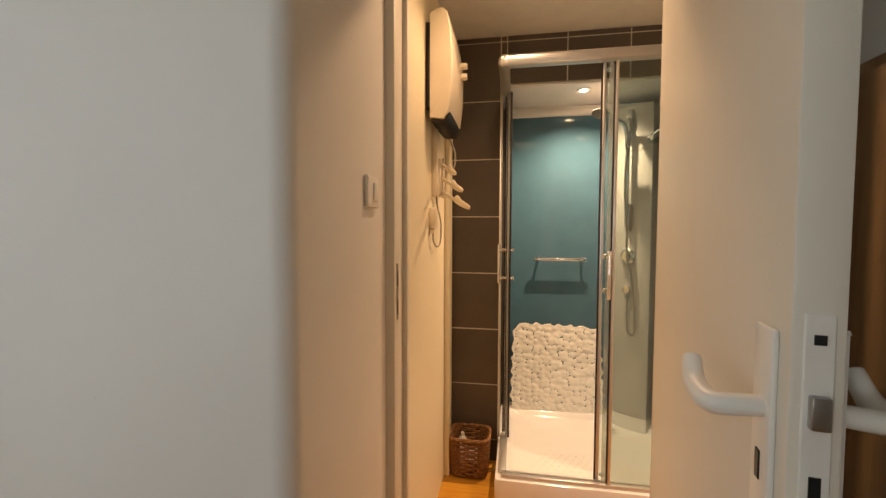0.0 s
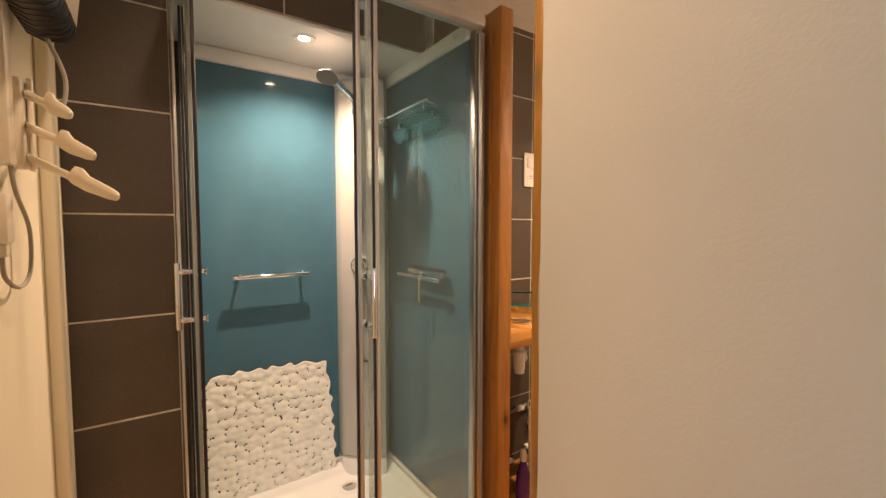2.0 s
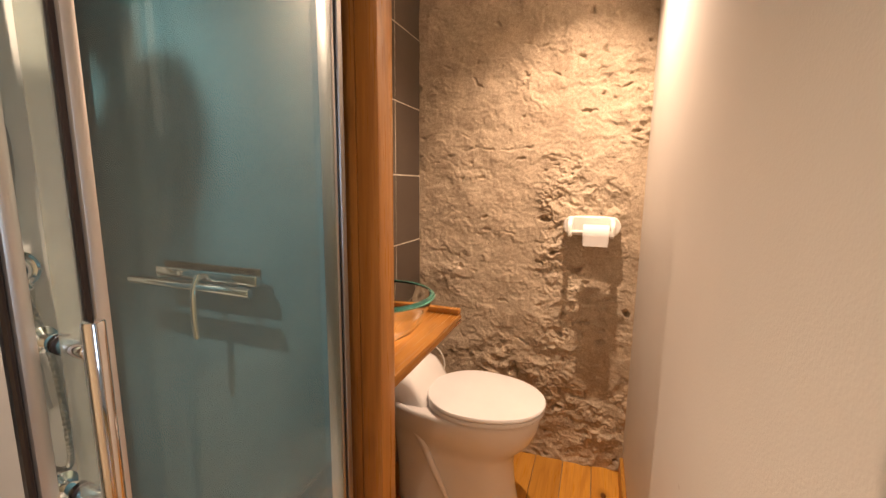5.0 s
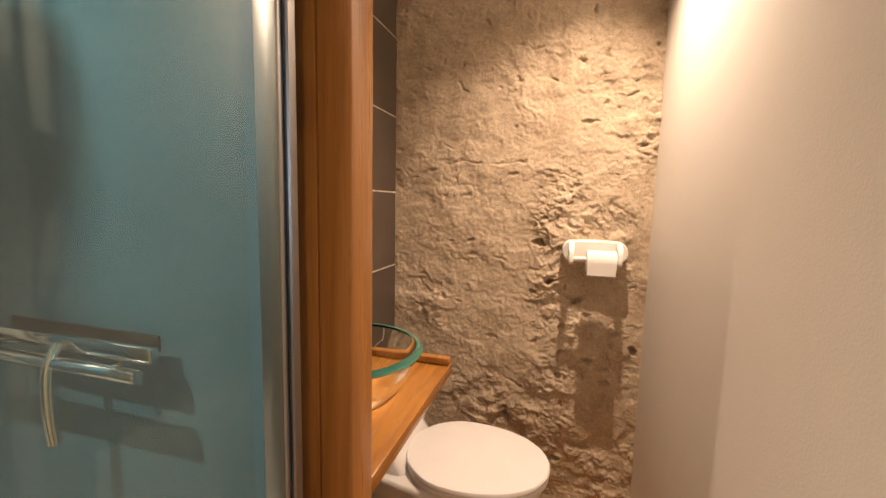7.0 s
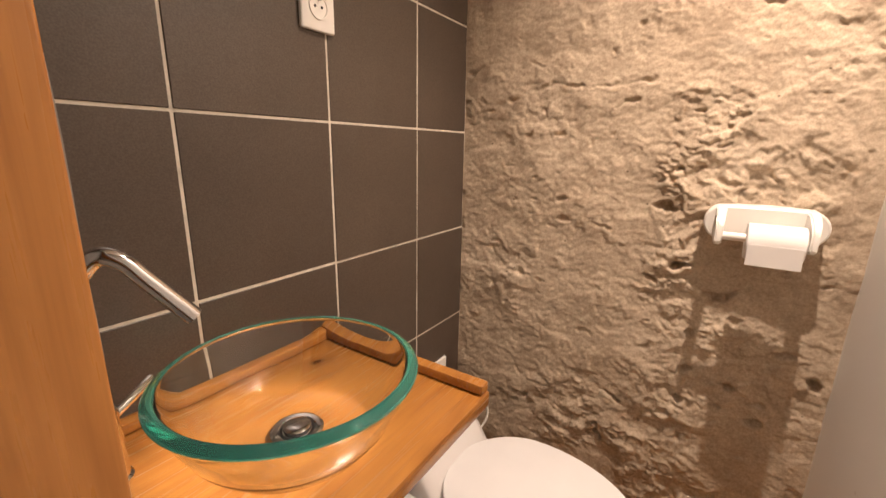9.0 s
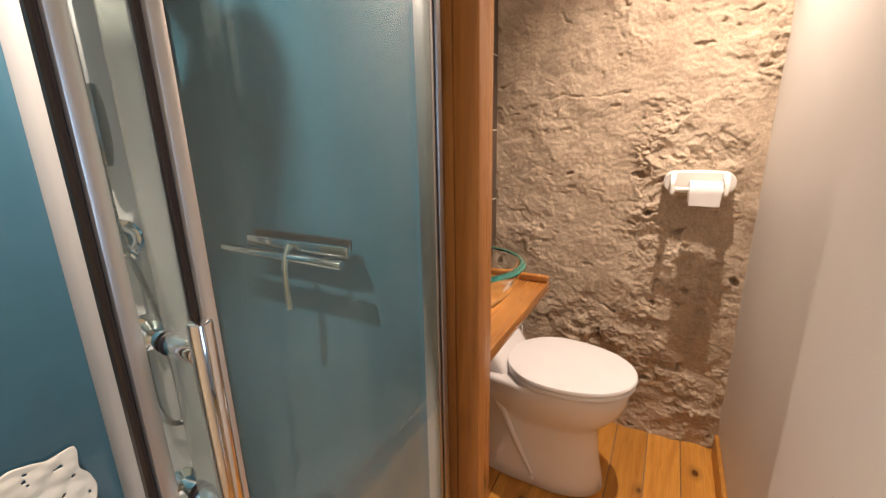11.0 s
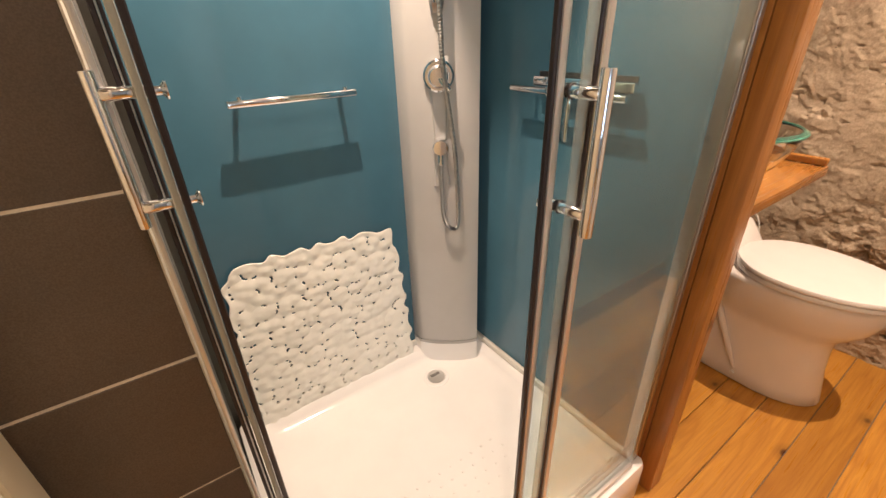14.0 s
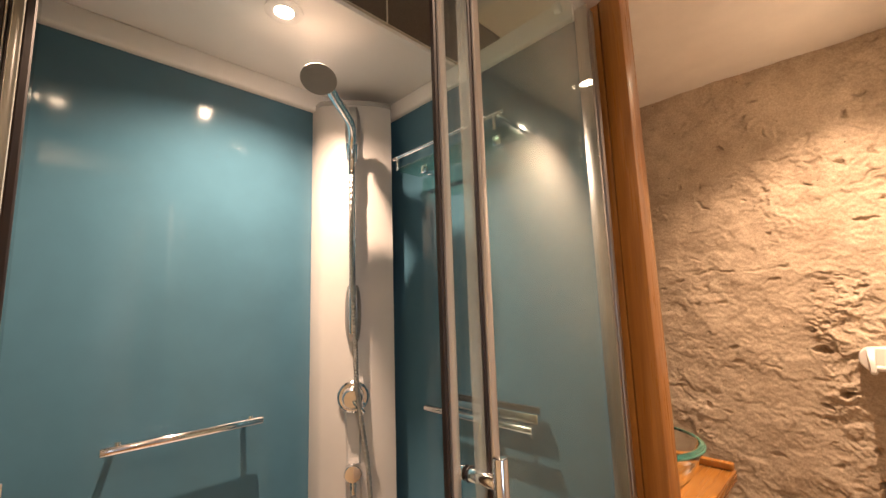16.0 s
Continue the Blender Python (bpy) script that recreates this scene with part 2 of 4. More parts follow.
# the panes' haze is pale reflection put into the colour
M_GLASS = glass_sheet("safety_glass", (0.90, 0.95, 0.94), haze=0.006)
M_BOWL = solid_glass("clear_glass", (0.97, 1.0, 0.985))
M_RIM = solid_glass("green_glass_edge", (0.28, 0.88, 0.75), 0.01)
M_RIM.node_tree.nodes["Principled BSDF"].inputs["Transmission Weight"].default_value = 0.94
M_CLEAR = glass_sheet("clear_plastic_edge", (0.80, 0.84, 0.80), haze=0.22)
M_SHELF = glass_sheet("shelf_glass", (0.62, 0.84, 0.78), haze=0.02)
M_GLOW = glow_mat("lamp_glow", (1.0, 0.80, 0.55), 30)
M_SKY = glow_mat("overcast_sky", (0.6, 0.77, 1.0), 2.2)

# ---- mesh tools ----
ORIGIN = {}


def thing(name, at, label, category, group="", kind=""):
    ob = new(name)
    ob.empty_display_size = 0.05
    ob.location = at
    ORIGIN[ob] = Vector(at)
    return tagged(ob, label, category, group, kind)


def mesh_of(bm, name, material, smooth=35):
    bmesh.ops.recalc_face_normals(bm, faces=bm.faces)
    me = bpy.data.meshes.new(name)
    bm.to_mesh(me)
    bm.free()
    me.materials.append(material)
    if smooth:
        me.shade_smooth()
        me.set_sharp_from_angle(angle=radians(smooth))
    return me


def part(name, bm, material, parent, label="", smooth=35):
    """One mesh under a thing or part; the bmesh is in world metres."""
    o = ORIGIN[parent]
    bmesh.ops.translate(bm, verts=bm.verts, vec=-o)
    ob = new(name, mesh_of(bm, name, material, smooth))
    ob.parent = parent
    ORIGIN[ob] = o
    return tagged(ob, label)


def solo(name, bm, material, label="", category="", kind="", smooth=35):
    """A thing or piece of the setting that is one mesh."""
    ob = new(name, mesh_of(bm, name, material, smooth))
    ORIGIN[ob] = Vector((0, 0, 0))
    return tagged(ob, label, category, "", kind)


def bx(a, b, bevel=0.0, seg=2, bm=None):
    one = bmesh.new()
    bmesh.ops.create_cube(one, size=1)
    for v in one.verts:
        v.co = [a[k] + (b[k] - a[k]) * (v.co[k] + 0.5) for k in range(3)]
    if bevel:
        bmesh.ops.bevel(one, geom=one.edges[:], offset=bevel, segments=seg, profile=0.5, affect="EDGES")
    return join(bm, one)


def join(bm, one):
    if bm is None:
        return one
    me = bpy.data.meshes.new("tmp")
    one.to_mesh(me)
    one.free()
    bm.from_mesh(me)
    bpy.data.meshes.remove(me)
    return bm


def rings_mesh(rings, closed=True, caps=True):
    """Skin over rings of points, each of the same number."""
    bm = bmesh.new()
    vs = [[bm.verts.new(p) for p in r] for r in rings]
    n = len(vs[0])
    for a, b in zip(vs, vs[1:]):
        for i in range(n if closed else n - 1):
            j = (i + 1) % n
            bm.faces.new((a[i], a[j], b[j], b[i]))
    if caps:
        bm.faces.new(vs[0][::-1])
        bm.faces.new(vs[-1])
    return bm


def tube(points, r, n=12, bm=None, radii=None):
    pts = [Vector(p) for p in points]
    rings, up = [], None
    for i, p in enumerate(pts):
        d = (pts[min(i + 1, len(pts) - 1)] - pts[max(i - 1, 0)]).normalized()
        if up is None:
            up = d.orthogonal().normalized()
        up = (up - d * up.dot(d)).normalized()
        side = d.cross(up)
        rr = radii[i] if radii else r
        rings.append([p + rr * (math.cos(2 * math.pi * k / n) * up + math.sin(2 * math.pi * k / n) * side) for k in range(n)])
    return join(bm, rings_mesh(rings))


def rod(p, q, r, n=16, bm=None, edge=0.0):
    """A cylinder with eased ends."""
    p, q = Vector(p), Vector(q)
    e = edge or min(r * 0.25, (q - p).length * 0.2)
    d = (q - p).normalized()
    return tube([p, p + d * e * 0.3, p + d * e, q - d * e, q - d * e * 0.3, q], r, n, bm, [r - e, r - e * 0.3, r, r, r - e * 0.3, r - e])


def spline(points, per=10):
    pts = [Vector(p) for p in points]
    out = []
    for i in range(len(pts) - 1):
        a, b, c, d = pts[max(i - 1, 0)], pts[i], pts[i + 1], pts[min(i + 2, len(pts) - 1)]
        for k in range(per):
            t = k / per
            out.append(0.5 * ((2 * b) + (c - a) * t + (2 * a - 5 * b + 4 * c - d) * t * t + (3 * b - a - 3 * c + d) * t**3))
    return out + [pts[-1]]


def lathe(profile, at, n=40, bm=None, close=False):
    rings = [[(at[0] + r * math.cos(2 * math.pi * k / n), at[1] + r * math.sin(2 * math.pi * k / n), at[2] + z) for k in range(n)] for r, z in profile]
    one = rings_mesh(rings + ([rings[0]] if close else []), caps=not close)
    if close:
        bmesh.ops.remove_doubles(one, verts=one.verts, dist=1e-6)
    return join(bm, one)


# ---- setting ----
CEIL, TILE_Y, FRONT_Y = 2.25, 2.45, 1.472


def floor_planks():
    fl = solo("floor", bx((-1.6, -1.3, -0.12), (2.35, 3.0, -0.012)), M_GREY, "varnished knotty pine plank floor", "floor", "structure", 0)
    w, y, n = 0.1255, 1.6 - 0.1255 * 20, 0
    rng = random.Random(4)
    while y < 2.45:
        cuts = [-1.5, rng.uniform(-0.9, -0.5), rng.uniform(0.3, 0.95), 2.3]
        if 1.3 < y < 2.3:
            cuts = [-1.5, -0.4, [0.86, 1.07, 0.7, 0.95][n % 4], 2.3]
        for a, b in zip(cuts, cuts[1:]):
            bm = bx((a + 0.001, y + 0.0012, -0.022), (b - 0.001, y + w - 0.0012, rng.uniform(-0.0012, 0.0004)), 0.0018, 1)
            part("plank", bm, M_FLOOR, fl)
        y += w
        n += 1


floor_planks()
solo("ceiling", bx((-1.6, -1.3, CEIL), (2.4, 3.0, CEIL + 0.1)), M_CEIL, "off-white painted plaster ceiling", "ceiling", "structure", 0)
bm = bx((0.99, 2.13, 2.165), (1.16, TILE_Y - 0.004, CEIL - 0.001), 0.012, 3)
solo("ceiling_trim", bm, M_CEIL, "off-white boxed pipe under the ceiling", "trim", "structure")

# left walls of hall and room, with the rounded outer corner
rings = []
for z in (0.0, CEIL):
    r = [(-0.215, 1.40, z)]
    for k in range(9):
        a = math.pi / 2 * k / 8
        r.append((-0.255 + 0.04 * math.cos(a), 0.92 - 0.04 * math.sin(a), z))
    rings.append(r + [(-1.5, 0.88, z), (-1.5, 1.40, z)])
solo("wall_hall_left", rings_mesh(rings), M_HALL, "white painted plaster wall with a rounded corner", "wall", "structure", 30)
solo("wall_left", bx((-0.40, 1.475, 0), (-0.195, TILE_Y, CEIL)), M_CREAM, "cream painted wall beside the shower", "wall", "structure", 0)
solo("wall_hall_right", bx((1.32, -1.2, 0), (1.45, 1.36, CEIL)), M_HALL, "white painted hall wall", "wall", "structure", 0)
solo("wall_hall_far_left", bx((-1.6, -1.2, 0), (-1.5, 1.40, CEIL)), M_HALL, "white painted hall wall", "wall", "structure", 0)
# the wall behind, with a window
bm = bx((-1.6, -1.3, 0), (-1.4, -1.2, CEIL))
bx((-0.7, -1.3, 0), (1.45, -1.2, CEIL), bm=bm)
bx((-1.4, -1.3, 0), (-0.7, -1.2, 0.75), bm=bm)
bx((-1.4, -1.3, 2.15), (-0.7, -1.2, CEIL), bm=bm)
solo("wall_hall_back", bm, M_HALL, "white painted hall wall round a window", "wall", "structure", 0)
solo("backdrop", bx((-1.6, -1.62, 0.5), (-0.5, -1.6, 2.4)), M_SKY, "grey daylight outside the hall window", "sky", "structure", 0)

# wall with the doorway
bm = bx((0.61, 1.365, 0), (2.32, FRONT_Y, CEIL))
bx((-0.40, 1.40, 2.06), (0.61, FRONT_Y, CEIL), bm=bm)
solo("wall_front", bm, M_WHITE_WALL, "white painted wall beside the toilet", "wall", "structure", 0)
solo("baseboard", bx((0.66, FRONT_Y, 0.0), (2.16, FRONT_Y + 0.016, 0.095), 0.003), M_TRIM, "narrow varnished wooden baseboard", "baseboard", "structure")

frame_1 = thing("door_frame", (-0.2, 1.42, 0), "white painted door frame with raw pine edging", "door frame", "", "structure")
part("jamb", bx((-0.235, 1.392, 0), (-0.188, 1.475, 2.06), 0.004), M_DOOR, frame_1)
part("edging", bx((-0.1945, 1.476, 0), (-0.173, 1.50, 2.05), 0.004), M_DOOR, frame_1)
bm = bx((0.577, 1.3975, 0), (0.609, 1.446, 2.06), 0.003)
part("jamb", bm, M_DOOR, frame_1)
bm = bx((0.574, 1.448, 0), (0.612, 1.474, 2.06), 0.004)
part("edging", bm, M_TRIM, frame_1, "varnished pine edging with filler along it")
rings = []
for k in range(60):
    z = 2.05 * k / 59
    w = 0.004 + 0.022 * abs(noise.noise((0, 3.3, z * 5))) + 0.006 * noise.noise((0, 1.3, z * 23))
    rings.append([(0.5775, 1.4425 - w * 0.3, z), (0.5738, 1.4435, z), (0.5731, 1.448 + w * 0.5, z), (0.5747, 1.4492 + w * 0.5, z)])
part("filler", rings_mesh(rings), M_SILICONE, frame_1, "uneven strip of white filler")
part("head", bx((-0.2, 1.392, 2.03), (0.61, 1.474, 2.062), 0.003), M_DOOR, frame_1)
keep = part("strike_plate", bx((-0.1885, 1.409, 0.985), (-0.186, 1.424, 1.15), 0.0008, 1), M_STEEL, frame_1, "steel strike plate with two dark slots")
part("slot", bx((-0.1865, 1.412, 1.085), (-0.1855, 1.421, 1.13)), M_BLACK, keep)
part("slot", bx((-0.1865, 1.412, 1.0), (-0.1855, 1.421, 1.045)), M_BLACK, keep)
rings = []
for x in (0.5745, 0.5775):
    ends = [(x, 1.4165 + 0.0085 * math.cos(math.pi * k / 10), 1.1145 + 0.0085 * math.sin(math.pi * k / 10)) for k in range(11)]
    rings.append(ends + [(x, 1.4165 - 0.0085 * math.cos(math.pi * k / 10), 1.0265 - 0.0085 * math.sin(math.pi * k / 10)) for k in range(11)])
hinge = part("hinge", rings_mesh(rings), M_BRASS, frame_1, "aged brass butt hinge with rounded ends")
part("knuckle", rod((0.570, 1.4015, 1.035), (0.570, 1.4015, 1.105), 0.0045, 12), M_BRASS, hinge)
for z in (1.032, 1.07, 1.109):
    part("screw", rod((0.5747, 1.415 + 0.003 * (z > 1.05), z), (0.5732, 1.415 + 0.003 * (z > 1.05), z), 0.0026, 10), M_BRASS, hinge)
for y, z in ((1.430, 1.358), (1.434, 1.146)):
    part("nail_hole", rod((0.5775, y, z), (0.5762, y, z), 0.0022, 10), M_BLACK, frame_1)


def open_door():
    door = new("door_1")
    door.matrix_world = pose(0.552, 1.391, 0, 0, 0, -98.9)
    ORIGIN[door] = Vector((0, 0, 0))
    tagged(door, "white painted flush door standing open with lever handles", "door", "", "structure")
    part("leaf", bx((0.004, -0.045, 0.012), (0.735, -0.004, 2.035), 0.003), M_DOOR, door)
    for side, y in ((-1, -0.045), (1, -0.004)):
        h = part("door_handle", bx((0.674, y + side * 0.007, 0.93), (0.716, y, 1.155), 0.0033, 2), M_PLASTIC, door, "white lever handle on a long plate")
        o = y + side * 0.05
        pts = spline([(0.700, y, 1.076), (0.700, y + side * 0.04, 1.073), (0.692, o, 1.072), (0.675, o + side * 0.004, 1.074), (0.655, o + side * 0.006, 1.080), (0.634, o + side * 0.004, 1.100)], 8)
        part("lever", tube(pts, 0.0105, 12, None, [0.010 + 0.002 * math.sin(math.pi * i / (len(pts) - 1)) for i in range(len(pts))]), M_PLASTIC, h)
        part("keyhole", bx((0.690, y + side * 0.0085, 1.0), (0.700, y + side * 0.0065, 1.03), 0.0008, 1), M_BLACK, h)
    face = part("latch_plate", bx((0.7345, -0.036, 0.955), (0.7375, -0.013, 1.175), 0.001, 1), M_PLASTIC, door, "white painted latch plate in the edge")
    part("bolt", bx((0.737, -0.032, 1.074), (0.746, -0.017, 1.104), 0.002), M_STEEL, face)
    part("slot", bx((0.7372, -0.029, 0.985), (0.7385, -0.020, 1.03)), M_BLACK, face)
    part("screw_hole", bx((0.7372, -0.029, 1.148), (0.7385, -0.020, 1.157)), M_BLACK, face)


open_door()


# ---- stone wall ----
def stone_wall():
    y0, y1, z1, ny, nz = 1.44, 2.47, CEIL + 0.02, 320, 690
    verts, faces = [], []
    rng = random.Random(11)
    stones = []
    for sx, sz in ((0.095, 0.07), (0.036, 0.028)):
        cells = {}
        for a in range(-3, int(1.2 / sx) + 3):
            for b in range(-3, int(2.5 / sz) + 3):
                cells[a, b] = (y0 + sx * (a + rng.uniform(0.1, 0.9)), sz * (b + rng.uniform(0.1, 0.9)), rng.random(), rng.uniform(-1, 1), rng.uniform(-1, 1))
        stones.append((sx, sz, cells))

    def lumps(k, yy, zz):
        """Height of the broken stone faces at a place, each flat and tilted its own way."""
        sx, sz, cells = stones[k]
        a0, b0 = int((yy - y0) / sx + 50) - 50, int(zz / sz + 50) - 50
        near = []
        for a in (-1, 0, 1):
            for b in (-1, 0, 1):
                c = cells[a0 + a, b0 + b]
                near.append((math.hypot((yy - c[0]) / sx, (zz - c[1]) / sz), c))
        near.sort(key=lambda e: e[0])
        (d1, c1), (d2, c2) = near[0], near[1]
        h1, h2 = (c[2] ** 1.4 + 0.45 * c[3] * (yy - c[0]) / sx + 0.55 * c[4] * (zz - c[1]) / sz for c in (c1, c2))
        s = min(1.0, (d2 - d1) / 0.22)
        s = 0.5 + 0.5 * s * s * (3 - 2 * s)
        return h1 * s + h2 * (1 - s)

    for j in range(nz + 1):
        z = -0.02 + (z1 + 0.02) * j / nz
        for i in range(ny + 1):
            y = y0 + (y1 - y0) * i / ny
            p = Vector((y, z, 0))
            warp = noise.noise_vector(p * 7) * 0.03 + noise.noise_vector(p * 31) * 0.009
            q = p + warp
            rough = min(1.0, max(0.2, 0.48 + 1.2 * noise.noise(p * 3.1 + Vector((7, 1, 2))) + 0.7 * (1.80 - y)))
            big = noise.fractal(p * 2.2, 1.0, 2.0, 3)
            d = 0.013 * big + 0.0027 * noise.fractal(p * 11, 0.9, 2.1, 3) + (0.0011 + 0.0013 * rough) * noise.fractal(p * 75, 0.6, 2.2, 2)
            rag = p + noise.noise_vector(p * 16) * 0.022 + noise.noise_vector(p * 55) * 0.008
            d += (0.003 + 0.0065 * rough) * lumps(0, rag.x, rag.y) + (0.0012 + 0.0024 * rough) * lumps(1, rag.x, rag.y)
            chip = min(1.0, max(0.12, 0.45 + 2.2 * noise.noise(p * 8.5 + Vector((3, 8, 5))) + 0.5 * (rough - 0.5)))
            for k, (sy, sz, amp, cut) in enumerate(((10, 11, 0.0070, 0.10), (23, 25, 0.0058, 0.12), (54, 56, 0.0034, 0.10))):
                f = noise.fractal(Vector((q.x * sy, q.y * sz, 4.7 * k + 1.3)), 1.1, 2.3, 2) * 0.85 - cut
                f = min(1.0, max(0.0, 0.5 + f * 9))
                d += amp * (0.15 + 0.85 * rough) * chip * f * f * (3 - 2 * f)
            pit = max(0.0, noise.noise(Vector((rag.x * 19, rag.y * 33, 9.1))) - 0.47)
            d -= 0.11 * pit * (0.25 + 0.75 * rough)
            x = 2.150 + (2.45 - y) * 0.062 - d
            verts.append((x, y, z))
    w = ny + 1
    for j in range(nz):
        for i in range(ny):
            a = j * w + i
            faces.append((a, a + w, a + w + 1, a + 1))
    n = len(verts)
    verts += [(2.36, y0, -0.02), (2.36, y1, -0.02), (2.36, y1, z1), (2.36, y0, z1)]
    faces.append((n, n + 1, n + 2, n + 3))
    me = bpy.data.meshes.new("wall_stone")
    me.from_pydata(verts, [], faces)
    me.materials.append(M_STONE)
    me.shade_smooth()
    tagged(new("wall_stone", me), "rough limed rubble stone wall, bare and uneven", "wall", "", "structure")


stone_wall()
solo("wall_outer", bx((2.37, 1.3, 0), (2.42, 3.0, CEIL)), M_GREY, "plain outer wall", "wall", "structure", 0)


# ---- tiled wall ----
def tiled(name, x0, x1, z0, z1, label):
    wl = solo(name, bx((x0, TILE_Y + 0.0012, z0), (x1, TILE_Y + 0.13, z1)), M_GROUT, label, "wall", "structure", 0)
    shared = {}
    rng = random.Random(name)
    g = 0.0026
    xs = [x0] + [0.1 + 0.3 * k for k in range(-2, 9) if x0 + 0.03 < 0.1 + 0.3 * k < x1 - 0.03] + [x1]
    zs = [z0] + [0.12 + 0.3 * k for k in range(0, 9) if z0 + 0.02 < 0.12 + 0.3 * k < z1 - 0.02] + [z1]
    for a, b in zip(xs, xs[1:]):
        for c, e in zip(zs, zs[1:]):
            size = (round(b - a, 3), round(e - c, 3))
            if size not in shared:
                w, h = size[0] / 2 - g, size[1] / 2 - g
                shared[size] = mesh_of(bx((-w, -0.004, -h), (w, 0.004, h), 0.0012, 1), "tile", M_TILE, 30)
            t = new("tile", shared[size])
            t.parent = wl
            t.location = ((a + b) / 2, TILE_Y + 0.0035 + rng.uniform(-0.0006, 0.0006), (c + e) / 2)
            t.rotation_euler = (radians(rng.uniform(-0.12, 0.12)), 0, radians(rng.uniform(-0.12, 0.12)))
    return wl


# ---- shower cabin ----
TX0, TX1, TY0, TY1, TRAY = 0.07, 0.968, 2.045, 2.85, 0.15
solo("wall_alcove_left", bx((-0.2, 2.585, 0), (0.066, 2.98, CEIL)), M_GREY, "plain wall of the shower recess", "wall", "structure", 0)
solo("wall_alcove_back", bx((-0.2, 2.875, 0), (1.1, 2.98, CEIL)), M_GREY, "plain back wall of the shower recess", "wall", "structure", 0)
solo("wall_alcove_right", bx((0.972, 2.132, 0), (1.0, 2.87, 2.0)), M_GREY, "grey board side of the shower recess", "wall", "structure", 0)

cabin = thing("shower_cabin", (0.52, 2.45, 0), "corner shower cabin, teal panels, sliding glass doors open", "shower")


def shower_tray():
    n, rings = 14, []

    def outline(inset, r, z):
        x0, x1, y0, y1 = TX0 + inset, TX1 - inset, TY0 + inset, TY1 - inset
        pts = []
        for cx, cy, a0 in ((x1 - r, y1 - r, 0), (x0 + r, y1 - r, 90), (x0 + r, y0 + r, 180), (x1 - r, y0 + r, 270)):
            for k in range(n):
                a = radians(a0 + 90 * k / (n - 1))
                pts.append((cx + r * math.cos(a), cy + r * math.sin(a), z))
        return pts

    for i, r, z in ((0.004, 0.02, 0.002), (0.0, 0.02, 0.01), (0.0, 0.02, 0.13), (0.003, 0.02, 0.146), (0.012, 0.02, TRAY), (0.042, 0.03, TRAY), (0.052, 0.04, 0.146), (0.064, 0.05, 0.125), (0.085, 0.06, 0.113), (0.2, 0.1, 0.109), (0.34, 0.05, 0.106)):
        rings.append(outline(i, r, z))
    tray = part("tray", rings_mesh(rings), M_ACRYL, cabin, "white acrylic tray with a waste", 50)
    c = (0.70, 2.683, 0.1085)
    dr = part("drain", lathe([(0.046, 0), (0.046, 0.003), (0.042, 0.005), (0.033, 0.005), (0.032, 0.002)], c, 32), M_ACRYL, tray, "round white waste with a chrome cup")
    part("drain_cup", lathe([(0.031, 0.0032), (0.030, 0.0064), (0.020, 0.0068), (0.012, 0.0060)], c, 28), M_ALU, dr)
    part("drain_hole", bx((c[0] - 0.018, c[1] + 0.004, c[2] + 0.004), (c[0] + 0.018, c[1] + 0.016, c[2] + 0.0076), 0.001, 1), M_GREY, dr)
    dot = mesh_of(lathe([(0.004, 0), (0.0035, 0.0012), (0.0015, 0.0018)], (0, 0, 0), 8), "grip_dot", M_ACRYL)
    for i in range(12):
        for j in range(7):
            g = new("grip_dot", dot)
            g.parent = tray
            g.location = Vector((0.28 + 0.037 * i + 0.018 * (j % 2), 2.17 + 0.034 * j, 0.109)) - ORIGIN[tray]


shower_tray()
part("back_panel", bx((0.10, 2.846, 0.152), (0.945, 2.858, 1.952), 0.002, 1), M_TEAL, cabin, "glossy teal back panel")
part("side_panel", bx((0.938, 2.0755, 0.152), (0.950, 2.845, 1.952), 0.002, 1), M_TEAL, cabin, "glossy teal side panel")
bm = bx((0.10, 2.832, 0.150), (0.94, 2.8455, 0.172), 0.005, 2)
bx((0.922, 2.085, 0.150), (0.9375, 2.84, 0.172), 0.005, 2, bm)
part("sealing_strip", bm, M_SILICONE, cabin, "white sealing strip along the tray")
bm = bx((0.10, 2.826, 1.931), (0.95, 2.858, 1.99), 0.008, 3)
bx((0.925, 2.075, 1.934), (0.952, 2.83, 1.99), 0.008, 3, bm)
part("cove", bm, M_ACRYL, cabin, "white cove strip under the roof")
roof = part("roof_panel", bx((0.072, 2.452, 1.987), (0.95, 2.858, 2.0), 0.004, 2), M_ACRYL, cabin, "white roof panel with a spotlight")

# column in the back corner
rings = []
for z, k in ((0.201, 0.98), (0.204, 1.0), (1.93, 1.0), (1.934, 0.97)):
    a, b = Vector((0.713, 2.800)), Vector((0.880, 2.677))
    mid, nrm = (a + b) / 2, Vector((-0.579, -0.815))
    pts = []
    for i in range(17):
        s = i / 16 * 2 - 1
        bulge = 0.016 * (1 - abs(s) ** 2.6) * k
        pts.append((*(mid + (b - a) * s / 2 * k + nrm * bulge), z))
    pts += [(0.938, 2.755, z), (0.938, 2.845, z), (0.713, 2.845, z)]
    rings.append(pts)
column = part("column", rings_mesh(rings), M_COLUMN, cabin, "satin white corner column", 40)
rings = [[(x + (0.003 if i < 17 else 0) * -0.583, y + (0.003 if i < 17 else 0) * -0.812, z) for i, (x, y, _) in enumerate(rings[1])] for z in (1.934, 1.947)]
part("column_cap", rings_mesh(rings), M_STEEL, column)
rings = [[(x, y, z) for x, y, _ in rings[0]] for z in (0.192, 0.2035)]
part("column_foot", rings_mesh(rings), M_STEEL, column)
rings = [[(x, y, z) for x, y, _ in rings[0]] for z in (0.112, 0.1915)]
